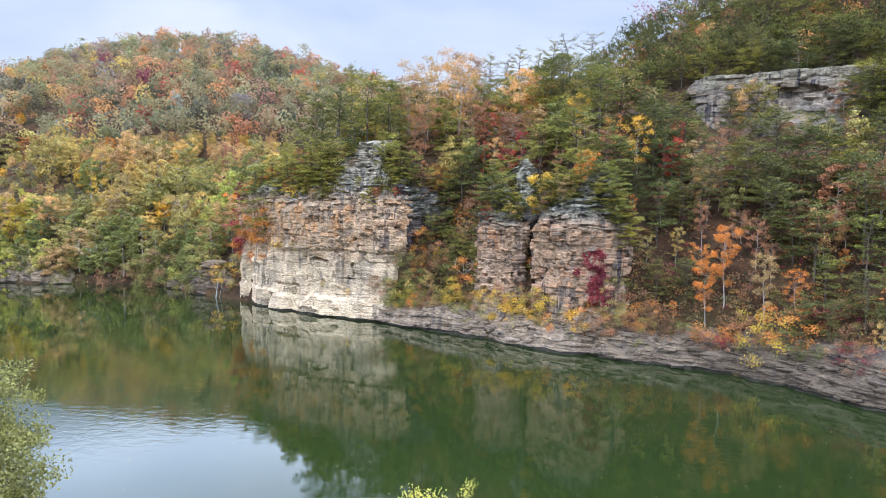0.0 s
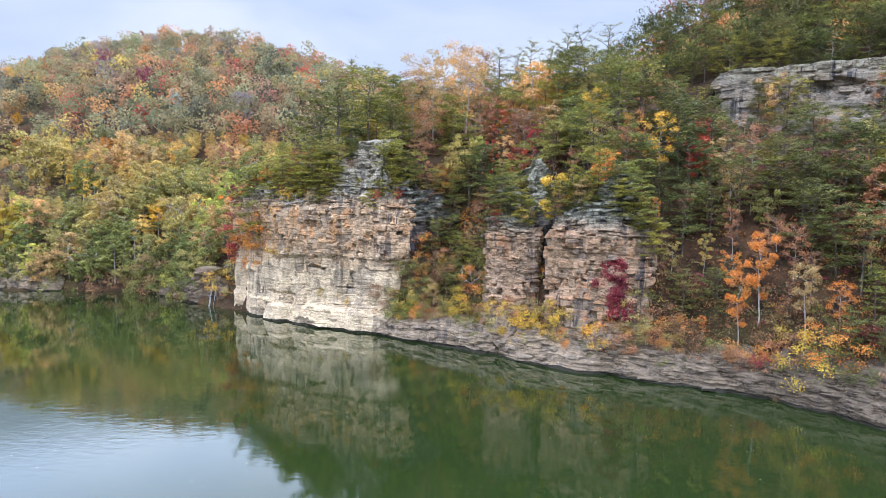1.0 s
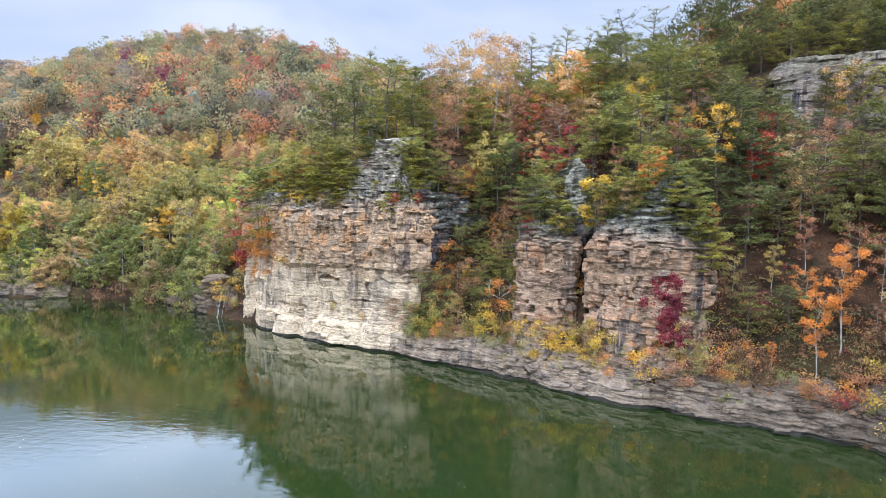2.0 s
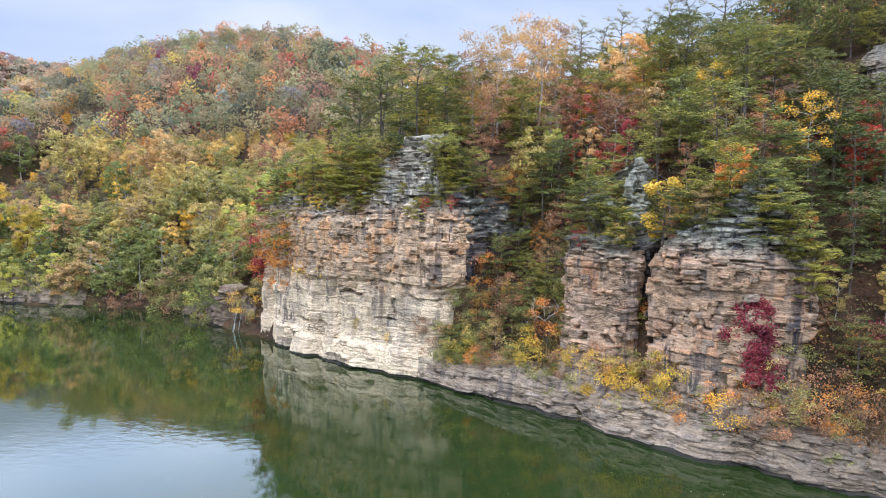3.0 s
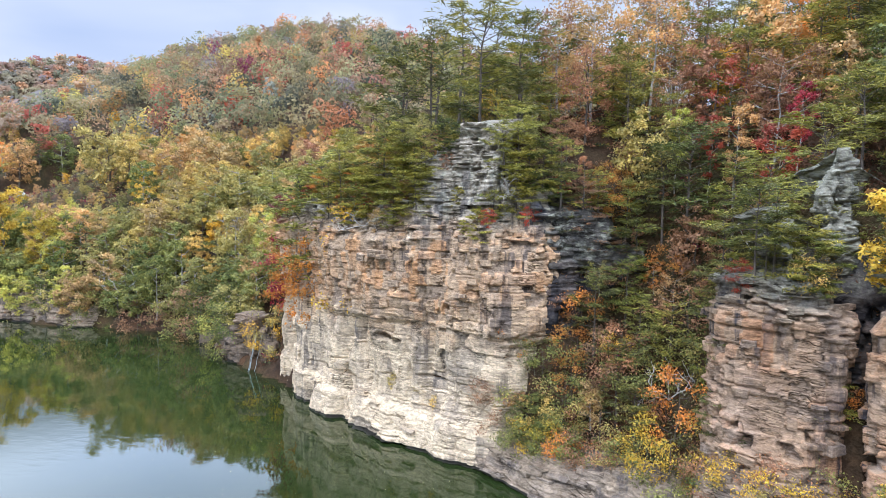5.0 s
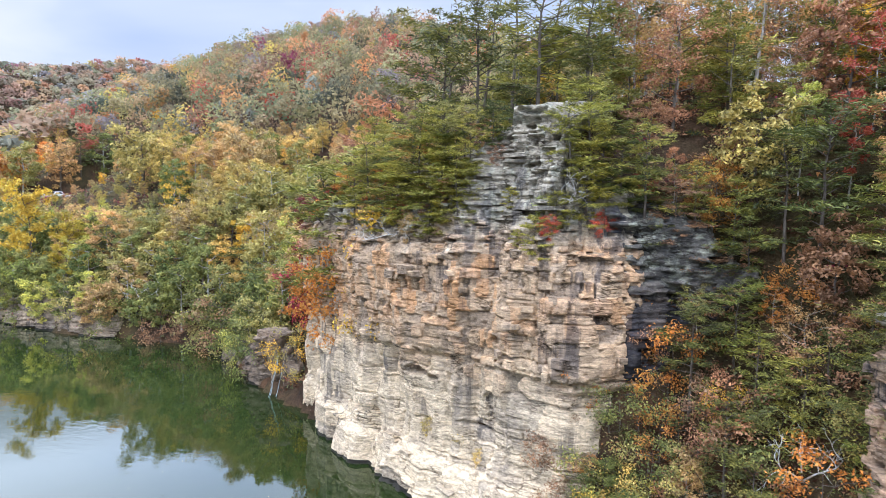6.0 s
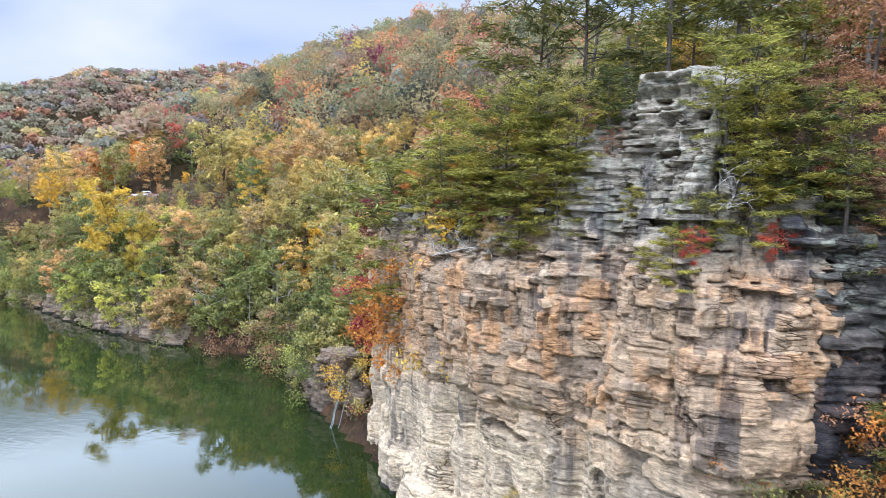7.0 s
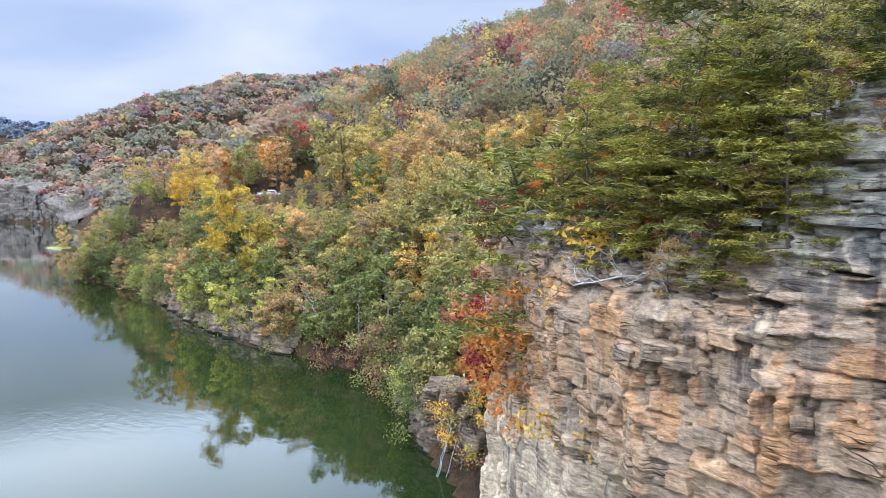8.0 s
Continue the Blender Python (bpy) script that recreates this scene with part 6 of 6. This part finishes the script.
def car(x, y, z, turn):
    """A white pickup-like car with a cabin, wheels and lamps."""
    root = new("car")
    root.matrix_world = pose(x, y, z, 0, 0, turn)
    tagged(root, "white pickup truck standing on the road", "car")
    bm = box_bm(5.2, 1.85, 0.62, 0.12)
    for v in bm.verts:
        if v.co.x > 1.2 and v.co.z > 0:
            v.co.z -= 0.06
    bmesh.ops.translate(bm, vec=(0, 0, 0.78), verts=bm.verts)
    part("body", bm_mesh("car_body", bm, M["paint"]), root)
    bm = box_bm(2.1, 1.7, 0.66, 0.14)
    for v in bm.verts:
        if v.co.z > 0:
            v.co.x = v.co.x * 0.72 - 0.05
            v.co.y *= 0.84
    bmesh.ops.translate(bm, vec=(0.25, 0, 1.40), verts=bm.verts)
    cab = part("cabin", bm_mesh("car_cabin", bm, M["paint"]), root)
    for sy in (-1, 1):
        bm = box_bm(1.45, 0.04, 0.36, 0.015)
        for v in bm.verts:
            if v.co.z > 0:
                v.co.x *= 0.8
        bmesh.ops.rotate(bm, cent=(0, 0, 0), matrix=Matrix.Rotation(radians(14 * sy), 3, "X"), verts=bm.verts)
        bmesh.ops.translate(bm, vec=(0.22, sy * 0.80, 1.43), verts=bm.verts)
        part("side_window", bm_mesh("car_window", bm, M["glass"]), cab)
    for sx, tilt in ((1.12, 38), (-0.66, -30)):
        bm = box_bm(0.04, 1.35, 0.52, 0.015)
        bmesh.ops.rotate(bm, cent=(0, 0, 0), matrix=Matrix.Rotation(radians(-tilt), 3, "Y"), verts=bm.verts)
        bmesh.ops.translate(bm, vec=(sx, 0, 1.41), verts=bm.verts)
        part("windscreen" if sx > 0 else "rear_window", bm_mesh("car_screen", bm, M["glass"]), cab)
    for sx in (1, -1):
        for sy in (-1, 1):
            bm = box_bm(0.06, 0.34, 0.16, 0.02)
            bmesh.ops.translate(bm, vec=(sx * 2.6, sy * 0.68, 0.86), verts=bm.verts)
            part("headlight" if sx > 0 else "tail_light", bm_mesh("car_lamp", bm, M["lamp_clear"] if sx > 0 else M["lamp_red"]), root)
            for nm, r, w, mat in (("tyre", 0.36, 0.24, "tyre"), ("rim", 0.21, 0.26, "rim")):
                bm = bmesh.new()
                bmesh.ops.create_cone(bm, cap_ends=True, segments=20, radius1=r, radius2=r, depth=w)
                bmesh.ops.bevel(bm, geom=[e for e in bm.edges if e.calc_face_angle(0) > 1], offset=0.03, segments=2, affect="EDGES")
                bmesh.ops.rotate(bm, cent=(0, 0, 0), matrix=Matrix.Rotation(radians(90), 3, "X"), verts=bm.verts)
                me = bm_mesh("car_" + nm, bm, M[mat])
                if nm == "tyre":
                    wheel = part("wheel", me, root, "black rubber tyre")
                    wheel.location = (sx * 1.6, sy * 0.86, 0.36)
                else:
                    part("rim", me, wheel, "grey metal rim")
    return root


heading = math.degrees(math.atan2(*(ROAD_XY[mid + 1] - ROAD_XY[mid - 1])[::-1]))
car(*(ROAD_XY[mid - 2] + ROAD_SIDE[mid - 2] * RIVER_SIDE * 1.6), 18.36, heading)

# ---- grassy spit in the bend ----
u, v = np.meshgrid(np.linspace(-1, 1, 40), np.linspace(-1, 1, 18))
sx, sy = -224 + 9.5 * u, 158.4 + 2.6 * v + 1.2 * u
sz = 0.75 * (1 - u ** 2) ** 0.5 * (1 - v ** 2) ** 0.5 + 0.15 * fbm(sx, sy, 0, 5, 3) - 0.1
me = raw_mesh("grass_spit", np.stack([sx, sy, sz], -1).reshape(-1, 3), grid_faces(18, 40), True, mats=[M["grass"]])
tagged(new("grass_spit", me), "low bright green grassy spit in the river", "grass spit", kind="structure")

# ---- small cascade beside the tall cliff ----


def cascade():
    r = random.Random(4)
    root = new("waterfall")
    root.location = (-41.0, 113.4, 0)
    tagged(root, "thin white cascade trickling over dark rocks", "waterfall")
    for k in range(4):
        x0, y0 = r.uniform(-0.5, 0.5), 1.2 + r.uniform(-0.2, 0.3)
        pts = []
        for j in range(10):
            f = j / 9
            z = 4.2 * (1 - f) - 0.05
            stepy = 0.35 * math.floor(f * 3)
            pts.append((x0 - 0.25 * f + r.uniform(-0.05, 0.05), y0 - 0.9 * f - stepy * 0.5, z, r.uniform(0.012, 0.028)))
        tv, tf = tubes([np.array(pts)], 5)
        part("strand", raw_mesh("strand", tv, tf, True, mats=[M["foam"]]), root)
    return root


cascade()

# ---- scarlet creeper on the lower cliff ----


def creeper():
    r = np.random.RandomState(12)
    root = new("creeper")
    base = rock_z(19.4, 6.4, (BX, BY, BZ))
    root.location = base
    tagged(root, "scarlet creeper spreading over the rock face", "creeper")
    dx = (BX - 19.2) * 1.0
    w = np.clip(1.5 - np.abs(dx + (BZ - 9.5) * 0.12), 0, 1) * ((BZ > 6) & (BZ < 13.0 - 0.5 * np.abs(dx)))
    arm = np.clip(0.8 - np.abs(BZ - 9.2 + (BX - 18.0) * 0.5), 0, 1) * ((BX > 16.4) & (BX < 19.5))
    w = (0.25 + np.maximum(w, arm)) * (np.maximum(w, arm) > 0) * (vnoise(BX * 1.9, BZ * 1.6, 0, 44) + 0.6 * vnoise(BX * 4.5, BZ * 4, 0, 45) > -0.15)
    idx = r.choice(BX.size, 3000, p=(w / w.sum()).ravel())
    p = np.c_[BX.ravel()[idx], BY.ravel()[idx], BZ.ravel()[idx]] + r.normal(0, 0.14, (3000, 3)) + np.array([-0.08, -0.16, 0]) - np.array(base)
    nn = np.array([-0.5, -0.85, 0.35]) + r.normal(0, 0.4, (3000, 3))
    v, f = cards(p, nn, r.normal(0, 1, (3000, 3)), r.uniform(0.12, 0.26, 3000), r.uniform(0.10, 0.2, 3000))
    part("leaves", raw_mesh("creeper_leaves", v, f, False, mats=[LEAF["crimson"]]), root)
    stems = []
    for k in range(7):
        n = 7
        z = np.linspace(6.2, 10 + 0.4 * k, n)
        pts = [rock_z(19.4 + (k - 3) * 0.28 * (i / n), zz, (BX, BY, BZ)) for i, zz in enumerate(z)]
        stems.append(np.c_[np.array(pts) - np.array(base) + np.array([-0.05, -0.1, 0]), np.full(n, 0.025)])
    tv, tf = tubes(stems, 4)
    part("stem", raw_mesh("creeper_stem", tv, tf, True, mats=[M["bark"]]), root)


creeper()

# ---- dead wood ----


def dead_branches(x, y, z, size, seed, label, upright=0.6):
    r = np.random.RandomState(seed)
    root = new("dead_branch")
    root.location = (x, y, z)
    tagged(root, label, "dead branch")

    def limb(p, d, length, rad, depth, out):
        n = 5
        pts = [p]
        for _ in range(n):
            d = unit(d + r.normal(0, 0.28, 3))
            pts.append(pts[-1] + d * length / n)
        pts = np.array(pts)
        out.append(np.c_[pts, np.linspace(rad, rad * 0.35, n + 1)])
        if depth:
            for k in (2, 3, 4, 5):
                limb(pts[k], unit(d + r.normal(0, 0.75, 3)), length * 0.55, rad * 0.5, depth - 1, out)

    for k in range(3):
        out = []
        limb(np.zeros(3), unit(np.array([r.normal(0, 0.5), -0.5, upright]) + r.normal(0, 0.2, 3)), size, size * 0.022, 2, out)
        tv, tf = tubes(out, 4)
        tagged(part("deadwood", raw_mesh("dead_limb", tv, tf, True, mats=[M["dead_wood"]]), root), kind="stuff")


for x, lo, s, sd in [(-22.6, 18.4, 2.0, 3), (-24.6, 20.6, 1.6, 5), (-19.6, 20.4, 1.4, 6), (-9.4, 21.0, 1.8, 7), (-16.9, 25.0, 1.8, 8)]:
    dead_branches(*rock_z(x, lo), s, sd, "bleached dead branches on a ledge of the cliff")
for x, y, h, sd in [(-73.6, 130.8, 5.0, 9), (3.0, 92.5, 2.4, 10), (-13.6, 103.0, 3.0, 11), (9.5, 92.0, 3.0, 12)]:
    dead_branches(x, y, float(ground_at(x, y)), h, sd, "pale dead tree among the autumn woods", 1.6)

# ---- leaves adrift on the water ----
r = np.random.RandomState(77)
n = 650
fx_, fy_ = r.uniform(-40, 34, n), r.uniform(38, 100, n)
ok = (edge_distance(fx_, fy_, BANK)[0] > 1.5) & ~inside(fx_, fy_, LAND_A)
fp = np.c_[fx_, fy_, np.full(n, 0.012)][ok]
v, f = cards(fp, np.tile([0, 0, 1.0], (len(fp), 1)), np.c_[r.normal(0, 1, (len(fp), 2)), np.zeros(len(fp))], r.uniform(0.06, 0.13, len(fp)), r.uniform(0.04, 0.09, len(fp)))
me = raw_mesh("floating_leaves", v, f, False, {"leaf": np.repeat(np.array([[0.5, 0.42, 0.25]]) * r.uniform(0.5, 1.3, (len(fp), 1)), 4, 0)}, [M["woods"]])
tagged(new("floating_leaves", me), "fallen leaves drifting on the green water", "leaves", kind="stuff")

# ---- loose slabs and blocks on the rock faces ----


def slab_mesh(k):
    """A rough broken slab, one unit long, with uneven corners and chipped edges."""
    r = random.Random(900 + k)
    bm = bmesh.new()
    bmesh.ops.create_cube(bm, size=1.0)
    for v in bm.verts:
        v.co.x += r.uniform(-0.14, 0.14)
        v.co.y += r.uniform(-0.16, 0.16)
        v.co.z += r.uniform(-0.10, 0.10)
    bmesh.ops.bevel(bm, geom=list(bm.edges), offset=0.05, segments=1, affect="EDGES", profile=0.5)
    bmesh.ops.triangulate(bm, faces=bm.faces)
    me = bpy.data.meshes.new("rock_slab")
    bm.to_mesh(me)
    bm.free()
    return me


def slabs(parent, faces, count, seed, mat, zones):
    """Slabs set into a face; zones: lowest and highest z, length, thickness, share."""
    X, Y, Z = faces
    r = random.Random(seed)
    shapes = []
    for k in range(6):
        me = slab_mesh(seed * 10 + k)
        at = me.attributes.new("block", "FLOAT", "POINT")
        at.data.foreach_set("value", np.full(len(me.vertices), r.random(), np.float32))
        me.materials.append(mat)
        shapes.append(me)
    done = 0
    for _ in range(count * 12):
        if done >= count:
            break
        i, j = r.randrange(2, X.shape[0] - 2), r.randrange(4, X.shape[1] - 4)
        z = Z[i, j]
        fit = [q for q in zones if q[0] <= z <= q[1]]
        if not fit or r.random() > fit[0][4]:
            continue
        lo, hi, length, thick, share = fit[0]
        t = np.array([X[i, j + 3] - X[i, j - 3], Y[i, j + 3] - Y[i, j - 3]])
        turn = math.degrees(math.atan2(t[1], t[0])) + r.uniform(-9, 9)
        L = length * r.uniform(0.5, 1.4)
        ob = part("rock_slab", r.choice(shapes), parent)
        ob.matrix_basis = pose(X[i, j], Y[i, j], z, r.uniform(-4, 4), r.uniform(-3, 3), turn) @ Matrix.Diagonal((L, r.uniform(0.35, 0.75) * min(1.0, L), thick * r.uniform(0.5, 1.5), 1))
        done += 1


slabs(cliff_a, (AX, AY, AZ), 290, 1, M["rock_a"], [(0.3, 3.6, 1.2, 0.3, 0.25), (10.5, 18.8, 0.85, 0.42, 0.9), (18.8, 29, 1.5, 0.22, 1.0)])
slabs(cliff_b, (BX, BY, BZ), 110, 2, M["rock_b"], [(4.5, 16, 0.9, 0.4, 0.8), (16, 22, 1.5, 0.25, 1.0)])
slabs(cliff_c, (CX, CY, CZ), 80, 3, M["rock_b"], [(4.5, 14.5, 0.8, 0.4, 0.8), (14.5, 20, 1.3, 0.25, 1.0)])
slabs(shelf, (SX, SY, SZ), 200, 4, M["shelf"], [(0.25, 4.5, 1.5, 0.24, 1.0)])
slabs(cliff_d, (DX, DY, DZ), 60, 5, M["rock_c"], [(33, 42, 2.2, 0.7, 1.0)])
slabs(outcrop, (OX, OY, OZ), 60, 6, M["outcrop"], [(0.2, 8, 0.8, 0.4, 1.0)])
